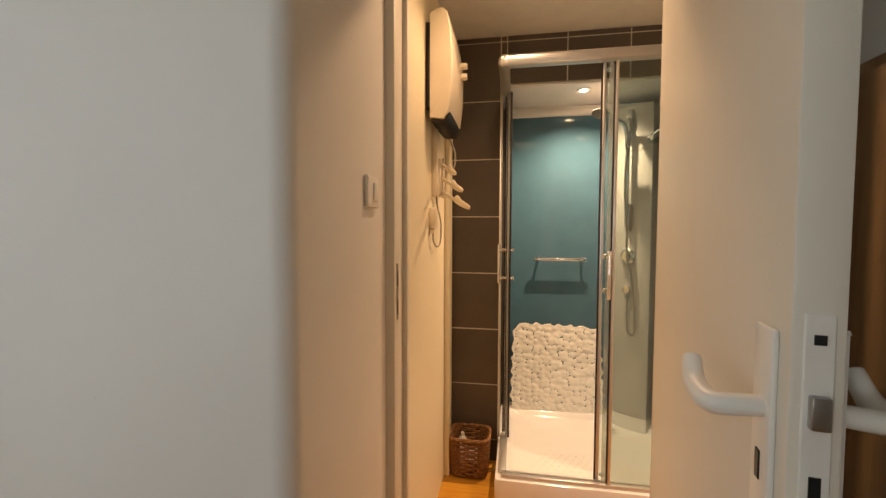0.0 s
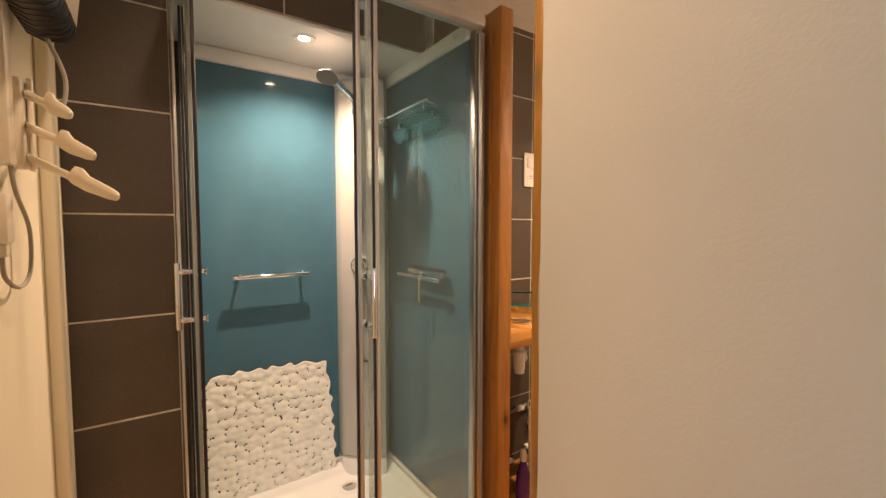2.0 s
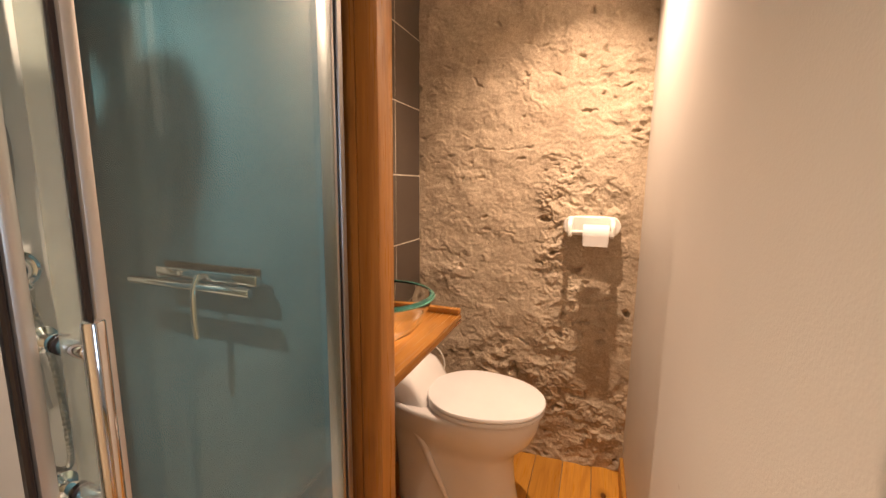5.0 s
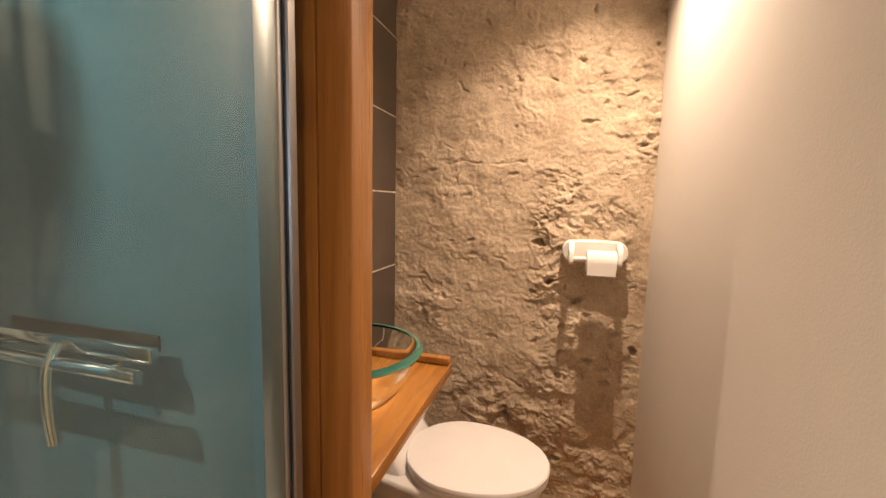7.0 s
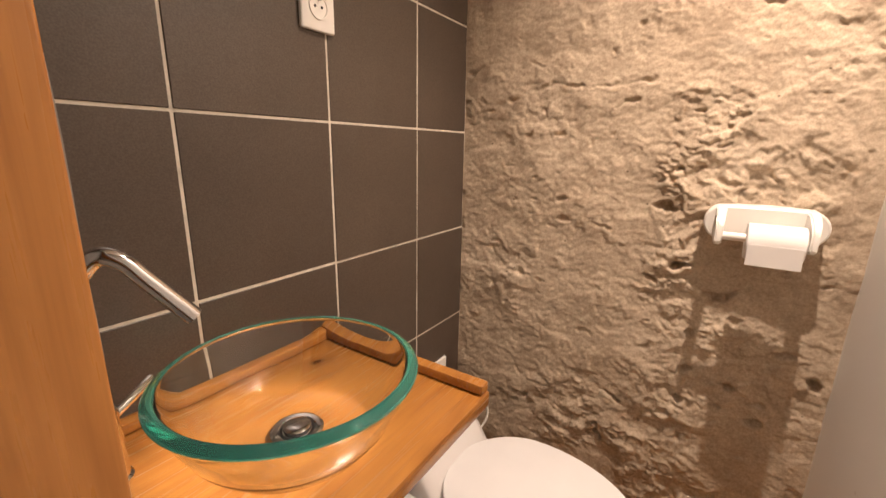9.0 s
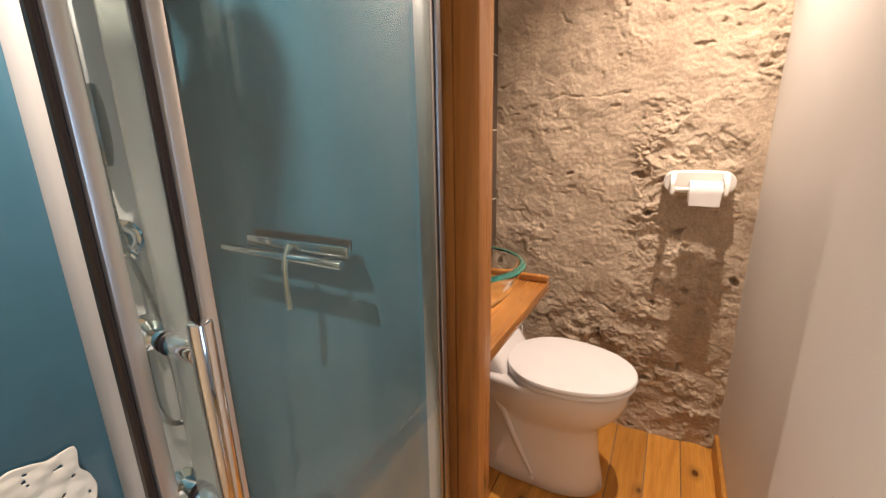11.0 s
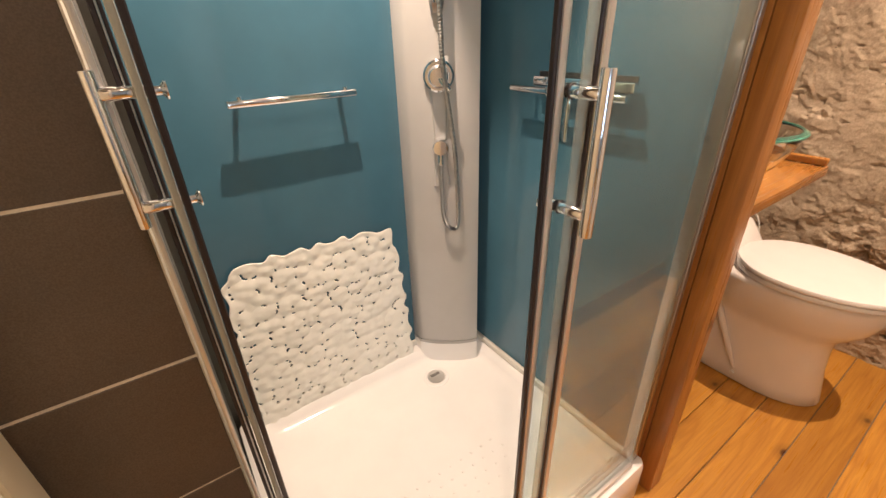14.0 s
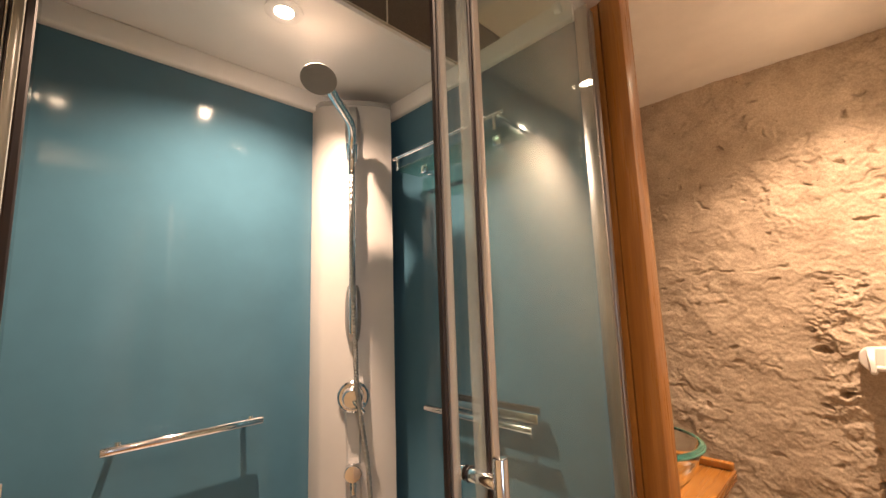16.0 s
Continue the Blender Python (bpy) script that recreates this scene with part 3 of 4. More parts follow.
part("column_plinth", rings_mesh(rings), M_ACRYL, column, "white moulded step of the tray")


def top_track(a, b):
    """A chunky rounded aluminium track between two points at the cabin's top."""
    a, b = Vector(a), Vector(b)
    d = (b - a).normalized()
    out = Vector((d.y, -d.x, 0))
    prof = [(-0.02, 0), (0.012, 0), (0.022, 0.006), (0.027, 0.02), (0.024, 0.036), (0.013, 0.046), (-0.02, 0.048)]
    return rings_mesh([[p + out * u + Vector((0, 0, w)) for u, w in prof] for p in (a, b)])


part("top_track", top_track((0.085, 2.065, 1.943), (0.940, 2.065, 1.943)), M_ALU, cabin, "shiny rounded aluminium top track")
part("top_track", top_track((0.098, 2.45, 1.943), (0.098, 2.06, 1.943)), M_ALU, cabin)
part("track_corner", lathe([(0.02, 0), (0.028, 0.006), (0.031, 0.02), (0.028, 0.037), (0.02, 0.047)], (0.1, 2.068, 1.9425), 24), M_ALU, cabin)
bm = bx((0.10, 2.058, TRAY), (0.916, 2.098, TRAY + 0.017), 0.004, 2)
bx((0.12, 2.077, TRAY + 0.017), (0.9, 2.082, TRAY + 0.024), 0.001, 1, bm)
part("bottom_track", bm, M_ALU, cabin, "low aluminium bottom track")
part("bottom_track", bx((0.085, 2.094, TRAY), (0.121, 2.45, TRAY + 0.017), 0.004, 2), M_ALU, cabin)
bm = bx((0.072, 2.430, TRAY), (0.080, 2.448, 1.943), 0.002, 2)
part("wall_profile", bm, M_ALU, cabin, "aluminium wall profile")
bm = bx((0.918, 2.066, TRAY), (0.926, 2.094, 1.943), 0.002, 2)
bx((0.926, 2.076, TRAY), (0.9375, 2.094, 1.943), 0.001, 1, bm)
bx((0.9375, 2.068, TRAY), (0.953, 2.0745, 1.943), 0.002, 1, bm)
part("wall_profile", bm, M_STEEL, cabin)
part("corner_cover", bx((0.9535, 2.117, 0.0), (1.0065, 2.130, 1.97), 0.002, 1), M_SILICONE, cabin, "pale sealant strip beside the post")


def pane(a, b, parent, mat=M_GLASS):
    ob = part("pane", bx(a, b, 0.001, 1), mat, parent)
    ob.visible_shadow = False
    return ob


def cabin_handle(parent, p, out):
    """A chrome bar handle through the glass at p; out: the way to the outside."""
    p, out = Vector(p), Vector(out)
    h = part("handle", rod(p + out * 0.048 + Vector((0, 0, -0.101)), p + out * 0.048 + Vector((0, 0, 0.101)), 0.0086, 20), M_CHROME, parent, "chrome bar handle")
    for z in (-0.073, 0.073):
        q = p + Vector((0, 0, z))
        part("stem", rod(q + out * 0.003, q + out * 0.0425, 0.0086, 16), M_CHROME, h)
        part("knob", tube([q - out * 0.003, q - out * 0.006, q - out * 0.016, q - out * 0.022, q - out * 0.0265, q - out * 0.0285], 0.006, 16, None, [0.009, 0.009, 0.0062, 0.0066, 0.0125, 0.0122]), M_CHROME, h)
        part("washer", rod(q + out * 0.0028, q + out * 0.0040, 0.0096, 16), M_SEAL, h)


fixed = part("fixed_glass", bx((0.5475, 2.061, TRAY + 0.017), (0.560, 2.075, 1.943), 0.003, 2), M_ALU, cabin, "fixed clear glass with an aluminium edge")
part("edge_seal", bx((0.5412, 2.064, TRAY + 0.02), (0.547, 2.073, 1.94), 0.001, 1), M_SEAL, fixed)
part("edge_strip", bx((0.5225, 2.0665, TRAY + 0.02), (0.5408, 2.0705, 1.94), 0.001, 1), M_CLEAR, fixed, "clear plastic lip").visible_shadow = False
pane((0.560, 2.066, TRAY + 0.017), (0.918, 2.072, 1.943), fixed)
slide = part("sliding_door", bx((0.502, 2.083, TRAY + 0.019), (0.516, 2.095, 1.943), 0.004, 2), M_ALU, cabin, "sliding glass door pushed open, dark seal")
part("seal", bx((0.4955, 2.084, TRAY + 0.019), (0.5015, 2.094, 1.943), 0.002, 1), M_SEAL, slide, "dark magnetic seal")
pane((0.516, 2.086, TRAY + 0.019), (0.895, 2.092, 1.943), slide)
cabin_handle(slide, (0.533, 2.089, 1.064), (0, -1, 0))
for z in (0.19, 1.92):
    part("roller", rod((0.53, 2.0925, z), (0.53, 2.106, z), 0.011, 16), M_PLASTIC, slide)
    part("roller", rod((0.86, 2.0925, z), (0.86, 2.106, z), 0.011, 16), M_PLASTIC, slide)
fixed = part("fixed_glass", bx((0.0995, 2.442, TRAY + 0.017), (0.1015, 2.46, 1.943), 0.0006, 1), M_ALU, cabin, "fixed clear glass with dark edge seals")
part("edge_seal", bx((0.0925, 2.443, TRAY + 0.02), (0.099, 2.46, 1.94), 0.001, 1), M_SEAL, fixed)
part("edge_seal", bx((0.102, 2.443, TRAY + 0.02), (0.1065, 2.46, 1.94), 0.001, 1), M_SEAL, fixed)
pane((0.093, 2.4605, TRAY + 0.017), (0.099, 2.84, 1.943), fixed)
slide = part("sliding_door", bx((0.1085, 2.396, TRAY + 0.019), (0.119, 2.41, 1.943), 0.003, 2), M_STRIP, cabin, "sliding glass door pushed open, dark seal")
part("seal", bx((0.1195, 2.388, TRAY + 0.019), (0.1295, 2.3965, 1.943), 0.002, 1), M_SEAL, slide)
pane((0.1125, 2.41, TRAY + 0.019), (0.1185, 2.80, 1.943), slide)
cabin_handle(slide, (0.1155, 2.415, 1.075), (-1, 0, 0))
for z in (0.19, 1.92):
    part("roller", rod((0.119, 2.43, z), (0.132, 2.43, z), 0.010, 16), M_PLASTIC, slide)

# ---- fittings in the cabin ----
rail = thing("towel_rail", (0.415, 2.845, 1.075), "short chrome towel rail on the teal panel", "towel rail")
part("bar", rod((0.262, 2.797, 1.077), (0.568, 2.797, 1.077), 0.0095, 20), M_CHROME, rail)
for x in (0.29, 0.54):
    part("bracket", rod((x, 2.8465, 1.077), (x, 2.802, 1.077), 0.006, 14), M_CHROME, rail)
    part("end_cap", rod((x, 2.797, 1.083), (x, 2.797, 1.092), 0.006, 14), M_CHROME, rail)


def shower_set():
    s = thing("shower_set", (0.79, 2.71, 1.1), "chrome hand shower with rail, hose and mixer", "shower head")
    n = Vector((-0.583, -0.812, 0))
    c = Vector((0.780, 2.728, 0))  # the column's face
    up = Vector((0, 0, 1))
    p0 = c + n * 0.035
    part("riser", rod(p0 + up * 1.27, p0 + up * 1.87, 0.009, 16), M_CHROME, s)
    for z0, z1 in ((1.25, 1.40), (1.79, 1.92)):
        a = c + up * z0 + n * 0.002
        rings = []
        side = Vector((n.y, -n.x, 0))
        for k in range(12):
            t = k / 11
            w = 0.021 * (1 - 0.35 * abs(2 * t - 1) ** 3)
            h = 0.030 * (1 - 0.5 * abs(2 * t - 1) ** 4)
            q = c + up * (z0 + (z1 - z0) * t)
            rings.append([q - side * w - n * 0.006, q - side * w + n * h * 0.6, q - side * w * 0.6 + n * h, q + side * w * 0.6 + n * h, q + side * w + n * h * 0.6, q + side * w - n * 0.006])
        part("rail_mount", rings_mesh(rings), M_STEEL, s)
    hd = p0 + n * 0.012 + up * 1.775
    part("head_holder", rod(p0 + up * 1.75 - n * 0.012, p0 + up * 1.795 + n * 0.02, 0.017, 16), M_CHROME, s)
    head_c = Vector((0.583, 2.558, 1.873))
    pts = spline([p0 + up * 1.70 + n * 0.022, hd + n * 0.01, hd + n * 0.055 + up * 0.05, (hd + n * 0.055 + up * 0.05) * 0.45 + (head_c + up * 0.012) * 0.55, head_c + up * 0.018], 7)
    grip = part("hand_shower", tube(pts, 0.012, 14, None, [0.009 + 0.006 * i / (len(pts) - 1) for i in range(len(pts))]), M_CHROME, s, "chrome hand shower")
    d = (Vector((0.30, 0.38, 1.0))).normalized()
    part("rose", tube([head_c - d * 0.016, head_c - d * 0.016, head_c - d * 0.008, head_c + d * 0.008, head_c + d * 0.02, head_c + d * 0.026], 0.04, 32, None, [0.032, 0.047, 0.052, 0.052, 0.037, 0.013]), M_CHROME, grip)
    part("rose_face", tube([head_c - d * 0.0175, head_c - d * 0.0165], 0.041, 32), M_GREY, grip)
    m = Vector((0.779, 2.727, 1.105))
    mx = part("mixer", tube([m, m + n * 0.008, m + n * 0.012, m + n * 0.012], 0.04, 32, None, [0.041, 0.041, 0.036, 0.01]), M_CHROME, s, "round chrome mixer tap")
    part("mixer_body", tube([m + n * 0.012, m + n * 0.034, m + n * 0.042], 0.03, 24, None, [0.030, 0.028, 0.022]), M_CHROME, mx)
    side = Vector((n.y, -n.x, 0))
    part("mixer_lever", rod(m + n * 0.034, m + n * 0.05 + side * -0.03 - up * 0.035, 0.007, 12), M_CHROME, mx)
    rings = []
    for k in range(14):
        t = k / 13
        q = c - n * 0.004 + up * (0.80 + 0.27 * t)
        w = 0.020 + 0.008 * abs(2 * t - 1) ** 2
        rings.append([q - side * w, q - side * w * 0.7 + n * 0.008, q + side * w * 0.7 + n * 0.008, q + side * w])
    part("cover_plate", rings_mesh(rings), M_COLUMN, mx)
    k = Vector((0.779, 2.727, 0.918))
    part("diverter", tube([k, k + n * 0.02, k + n * 0.026, k + n * 0.027], 0.022, 24, None, [0.024, 0.024, 0.02, 0.006]), M_CHROME, s)
    o = k - up * 0.03 + n * 0.018
    part("outlet", rod(k + n * 0.014, o - up * 0.02, 0.009, 14), M_CHROME, s)
    side = Vector((0.812, -0.583, 0))
    hose = spline([o - up * 0.015, o - up * 0.10, o - up * 0.19 + side * 0.006, o - up * 0.222 + side * 0.03, o - up * 0.19 + side * 0.047, o + up * 0.02 + side * 0.040, m + n * 0.055 + up * 0.02 + side * 0.014, m + n * 0.05 + up * 0.16 + side * 0.008, p0 + n * 0.03 + up * 1.45, p0 + n * 0.022 + up * 1.72], 34)
    part("hose", tube(hose, 0.006, 8, None, [0.0068 if i % 2 else 0.0054 for i in range(len(hose))]), M_STEEL, s, "ribbed metal hose hanging in a loop", 0)


shower_set()


def glass_shelf():
    s = thing("glass_shelf", (0.93, 2.45, 1.72), "small glass shelf with a chrome rail", "shelf")
    ob = part("shelf_glass", bx((0.835, 2.235, 1.708), (0.926, 2.60, 1.714), 0.0015, 1), M_SHELF, s)
    ob.visible_shadow = True
    part("guard_rail", tube(spline([(0.828, 2.60, 1.738), (0.828, 2.42, 1.738), (0.828, 2.222, 1.738)], 6), 0.0045, 10), M_CHROME, s)
    part("side_rail", rod((0.828, 2.235, 1.736), (0.935, 2.235, 1.718), 0.004, 10), M_CHROME, s)
    for y in (2.25, 2.585):
        part("rail_post", rod((0.830, y, 1.704), (0.830, y, 1.742), 0.0045, 10), M_CHROME, s)
    for y in (2.29, 2.54):
        part("bracket", rod((0.939, y, 1.706), (0.905, y, 1.706), 0.011, 14), M_CHROME, s)
        part("clamp", bx((0.885, y - 0.012, 1.698), (0.912, y + 0.012, 1.722), 0.003, 2), M_CHROME, s)


glass_shelf()


def squeegee():
    s = thing("squeegee", (0.93, 2.4, 1.08), "chrome squeegee hung on a rail bracket", "squeegee")
    part("bar", rod((0.892, 2.565, 1.078), (0.892, 2.240, 1.078), 0.0085, 16), M_CHROME, s)
    bm = bx((0.903, 2.236, 1.086), (0.917, 2.505, 1.108), 0.004, 2)
    part("blade_holder", bm, M_CHROME, s)
    part("blade", bx((0.919, 2.24, 1.098), (0.9225, 2.50, 1.118), 0.001, 1), M_BLACK, s)
    for y in (2.29, 2.52):
        part("bracket", rod((0.939, y, 1.078), (0.897, y, 1.078), 0.006, 12), M_CHROME, s)
    part("grip", tube(spline([(0.90, 2.375, 1.10), (0.886, 2.375, 1.07), (0.884, 2.376, 1.02), (0.888, 2.378, 0.975)], 6), 0.0075, 12), M_CHROME, s)


squeegee()


# ---- bath mat ----
def bath_mat():
    n, w, h = 190, 0.548, 0.562
    rng = random.Random(3)
    verts, faces, hole = [], [], []
    seeds = {}
    for a in range(-2, 28):
        for b in range(-2, 34):
            seeds[a, b] = (-0.4 + 0.036 * (a + rng.uniform(0.12, 0.88)), -0.4 + 0.029 * (b + rng.uniform(0.12, 0.88)))
    for j in range(n + 1):
        for i in range(n + 1):
            u, v = i / n * 2 - 1, j / n * 2 - 1
            x, z = u * w / 2, v * h / 2
            ang = math.atan2(v, u)
            m = max(abs(u), abs(v))
            wav = 0.0055 * math.sin(ang * 26) + 0.002 * math.sin(ang * 41 + 1)
            rr = 1 + m**8 * (wav / (w / 2)) - 0.060 * (abs(u * v)) ** 5
            x, z = x * rr, z * rr
            x -= (0.034 * (v + 1) / 2 - 0.009 * (1 - v) / 2) * (u + 1) / 2
            gx, gz = int((x + 0.4) / 0.036), int((z + 0.4) / 0.029)
            dd = sorted(math.hypot((x - a) / 1.15, z - b) for (a, b) in (seeds[gx + m1, gz + n1] for m1 in (-1, 0, 1) for n1 in (-1, 0, 1)))
            soft = -math.log(sum(math.exp(-150 * e) for e in dd[:6])) / 150
            dome = 1 - min(1.0, max(0.0, soft + 0.006) / 0.022) ** 2
            d = 0.0046 * dome + 0.0022 * noise.noise(Vector((x * 9, z * 9, 0)))
            edge = min(1.0, (1 - m) * 22)
            d = d * edge + 0.003 * (1 - edge)
            gate = noise.noise(Vector((x * 21, z * 21, 4))) > -0.12
            hole.append(dd[2] - dd[0] < 0.0030 and dd[0] > 0.0168 and gate and m < 0.955)
            verts.append((x, -d, z))
    k = n + 1
    for j in range(n):
        for i in range(n):
            a = j * k + i
            quad = (a, a + 1, a + k + 1, a + k)
            if sum(hole[q] for q in quad) < 1:
                faces.append(quad)
    me = bpy.data.meshes.new("bath_mat")
    me.from_pydata(verts, [], faces)
    me.materials.append(M_MAT)
    me.shade_smooth()
    ob = tagged(new("bath_mat", me), "white pebbled rubber bath mat leaning upright in the tray", "bath mat")
    mod = ob.modifiers.new("thickness", "SOLIDIFY")
    mod.thickness, mod.offset = 0.004, 1
    ob.matrix_world = pose(0.411, 2.822, 0.392, -3.2, 1.6, 0.8)


bath_mat()

# ---- post ----
post = thing("post", (1.0, 2.06, 0), "varnished pine post of two boards beside the shower", "post", "", "structure")
bm = bx((1.000, 2.029, 0.0), (1.058, 2.0744, 2.03), 0.0022, 3)
part("board", bm, M_POST, post)
part("board", bx((1.0005, 2.0768, 0.0), (1.0575, 2.114, 2.028), 0.0010, 2), M_POST, post)
rings = []
for k in range(90):
    z = 2.02 * k / 89
    w = 0.0035 + 0.003 * noise.noise((3.1, 0.4, z * 14))
    rings.append([(1.0565, 2.046, z), (1.0590 + w, 2.050, z), (1.0650 + w, 2.112, z), (1.0565, 2.116, z)])
part("adhesive", rings_mesh(rings), M_GREY, post, "rough grey bead of tile adhesive")

# ---- ceiling lamps ----
lamp = thing("recessed_spotlight", (0.495, 2.552, 1.987), "small lit recessed spotlight in the cabin roof", "ceiling light")
part("bezel", lathe([(0.040, 0), (0.040, -0.003), (0.034, -0.005), (0.021, -0.004), (0.021, 0)], (0.495, 2.552, 1.987), 32), M_ACRYL, lamp)
part("bulb", lathe([(0.0205, -0.003), (0.019, -0.0045), (0.008, -0.005)], (0.495, 2.552, 1.987), 24), M_GLOW, lamp, "glowing warm bulb").visible_shadow = False
lamp = thing("recessed_spotlight", (1.74, 1.69, CEIL), "small lit recessed spotlight in the ceiling", "ceiling light")
part("bezel", lathe([(0.042, 0), (0.042, -0.003), (0.038, -0.005), (0.028, -0.004), (0.028, 0)], (1.74, 1.69, CEIL), 32), M_ACRYL, lamp)
part("bulb", lathe([(0.0275, -0.003), (0.026, -0.0045), (0.01, -0.005)], (1.74, 1.69, CEIL), 24), M_GLOW, lamp, "glowing warm bulb").visible_shadow = False

lamp = thing("recessed_spotlight", (0.152, 1.677, CEIL), "small lit recessed spotlight in the ceiling", "ceiling light")
part("bezel", lathe([(0.042, 0), (0.042, -0.003), (0.038, -0.005), (0.028, -0.004), (0.028, 0)], (0.152, 1.677, CEIL), 32), M_ACRYL, lamp)
part("bulb", lathe([(0.0275, -0.003), (0.026, -0.0045), (0.01, -0.005)], (0.152, 1.677, CEIL), 24), M_GLOW, lamp, "glowing warm bulb").visible_shadow = False


# ---- left wall things ----
def wall_heater():
    h = thing("fan_heater", (-0.14, 1.97, 1.88), "beige wall fan heater with a dark grille below", "heater")
    prof = [(-0.176, 1.675), (-0.120, 1.668), (-0.100, 1.70), (-0.088, 1.80), (-0.086, 1.90), (-0.094, 2.00), (-0.108, 2.065), (-0.125, 2.078), (-0.150, 2.074), (-0.176, 2.06)]
    rings = []
    for y, k in ((1.805, 0.90), (1.812, 0.97), (1.825, 1.0), (2.115, 1.0), (2.13, 0.97), (2.138, 0.9)):
        cx, cz = -0.14, 1.875
        rings.append([(cx + (x - cx) * k, y, cz + (z - cz) * (0.97 + 0.03 * k)) for x, z in prof])
    part("case", rings_mesh(rings), M_BEIGE, h)
    part("wall_bracket", bx((-0.196, 1.83, 1.72), (-0.172, 2.11, 2.04), 0.003), M_BLACK, h)
    low = [(-0.178, 1.700), (-0.103, 1.705), (-0.100, 1.690), (-0.105, 1.672), (-0.120, 1.659), (-0.150, 1.656), (-0.172, 1.666), (-0.178, 1.680)]

    def slice_at(y, grow):
        return [(-0.14 + (x + 0.14) * grow, y, 1.68 + (z - 1.68) * grow) for x, z in low]

    g = part("grille", rings_mesh([slice_at(1.82, 0.9), slice_at(1.828, 1.0), slice_at(2.115, 1.0), slice_at(2.123, 0.9)]), M_BLACK, h, "black plastic air grille")
    for k in range(12):
        y = 1.838 + 0.024 * k
        part("slat", rings_mesh([slice_at(y, 0.98), slice_at(y + 0.002, 1.06), slice_at(y + 0.007, 1.06), slice_at(y + 0.009, 0.98)]), M_BLACK, g)
    for z in (1.955, 2.0):
        part("knob", rod((-0.095, 2.06, z - 0.045), (-0.062, 2.06, z - 0.045), 0.014, 20), M_BEIGE, h)


wall_heater()
duct = thing("cable_duct", (-0.19, 1.97, 1.5), "narrow beige cable duct on the wall", "cable duct")
part("cover", bx((-0.195, 1.948, 1.39), (-0.172, 1.985, 1.70), 0.003), M_BEIGE, duct)
pipe = thing("pipe_cover", (-0.18, 2.3, 0), "white boxed pipe running up the corner", "pipe cover")
part("cover", bx((-0.195, 2.27, 0.0), (-0.168, 2.33, CEIL - 0.002), 0.006, 3), M_CREAM, pipe)
part("edge_strip", bx((-0.195, 2.37, 0.0), (-0.182, 2.44, CEIL - 0.002), 0.004, 2), M_CREAM, pipe)


def towel_pegs():
    s = thing("towel_pegs", (-0.19, 2.06, 1.46), "cream plastic rack with three swivel pegs", "towel rack")
    part("base", bx((-0.195, 2.035, 1.395), (-0.172, 2.095, 1.56), 0.006, 3), M_BEIGE, s)
    for z, end in ((1.535, (-0.088, 1.905, 1.474)), (1.475, (-0.057, 1.885, 1.404)), (1.415, (-0.026, 1.868, 1.335))):
        a, b = Vector((-0.172, 2.06, z)), Vector(end)
        d = (b - a).normalized()
        side = Vector((0, 0, 1)).cross(d).normalized()
        up = d.cross(side)
        rings = []
        L = (b - a).length
        for t, w, h in ((0, 0.007, 0.009), (0.1, 0.006, 0.008), (0.48, 0.005, 0.007), (0.53, 0.0065, 0.017), (0.60, 0.0065, 0.018), (0.68, 0.006, 0.0145), (0.92, 0.006, 0.0105), (0.98, 0.005, 0.008), (1.0, 0.002, 0.004)):
            q = a + d * L * t + up * (0.005 if 0.5 < t < 0.65 else 0)
            rings.append([q + side * w * math.cos(2 * math.pi * k / 10) + up * h * math.sin(2 * math.pi * k / 10) for k in range(10)])
        part("peg", rings_mesh(rings), M_BEIGE, s)
    part("pin", rod((-0.166, 2.065, 1.39), (-0.166, 2.065, 1.565), 0.005, 10), M_BEIGE, s)


towel_pegs()
sock = thing("wall_outlet", (-0.19, 1.91, 1.3), "cream surface outlet with a plugged grey cord", "wall outlet")
part("box", bx((-0.195, 1.893, 1.258), (-0.168, 1.93, 1.338), 0.004, 2), M_BEIGE, sock)
part("plug", bx((-0.19, 1.9, 1.235), (-0.172, 1.922, 1.257), 0.004, 2), M_BEIGE, sock)
cord = spline([(-0.181, 1.911, 1.236), (-0.180, 1.918, 1.20), (-0.176, 1.975, 1.178), (-0.172, 2.03, 1.20), (-0.172, 2.04, 1.28), (-0.178, 1.995, 1.345), (-0.18, 1.98, 1.392)], 9)
part("cord", tube(cord, 0.0035, 8), M_CORD, sock, "thin grey cord in a loop")
bm = tube(spline([(-0.14, 2.08, 1.652), (-0.12, 2.11, 1.585), (-0.13, 2.10, 1.52), (-0.165, 2.075, 1.54)], 8), 0.004, 8)
part("cord", bm, M_CORD, sock)

sw = thing("light_switch", (-0.21, 1.254, 1.355), "white rocker light switch on the hall wall", "light switch")
bm = bx((-0.215, 1.222, 1.304), (-0.204, 1.300, 1.384), 0.004, 3)
part("plate", bm, M_PLASTIC, sw)
part("rocker", bx((-0.2045, 1.258, 1.321), (-0.199, 1.285, 1.367), 0.003, 2), M_PLASTIC, sw)


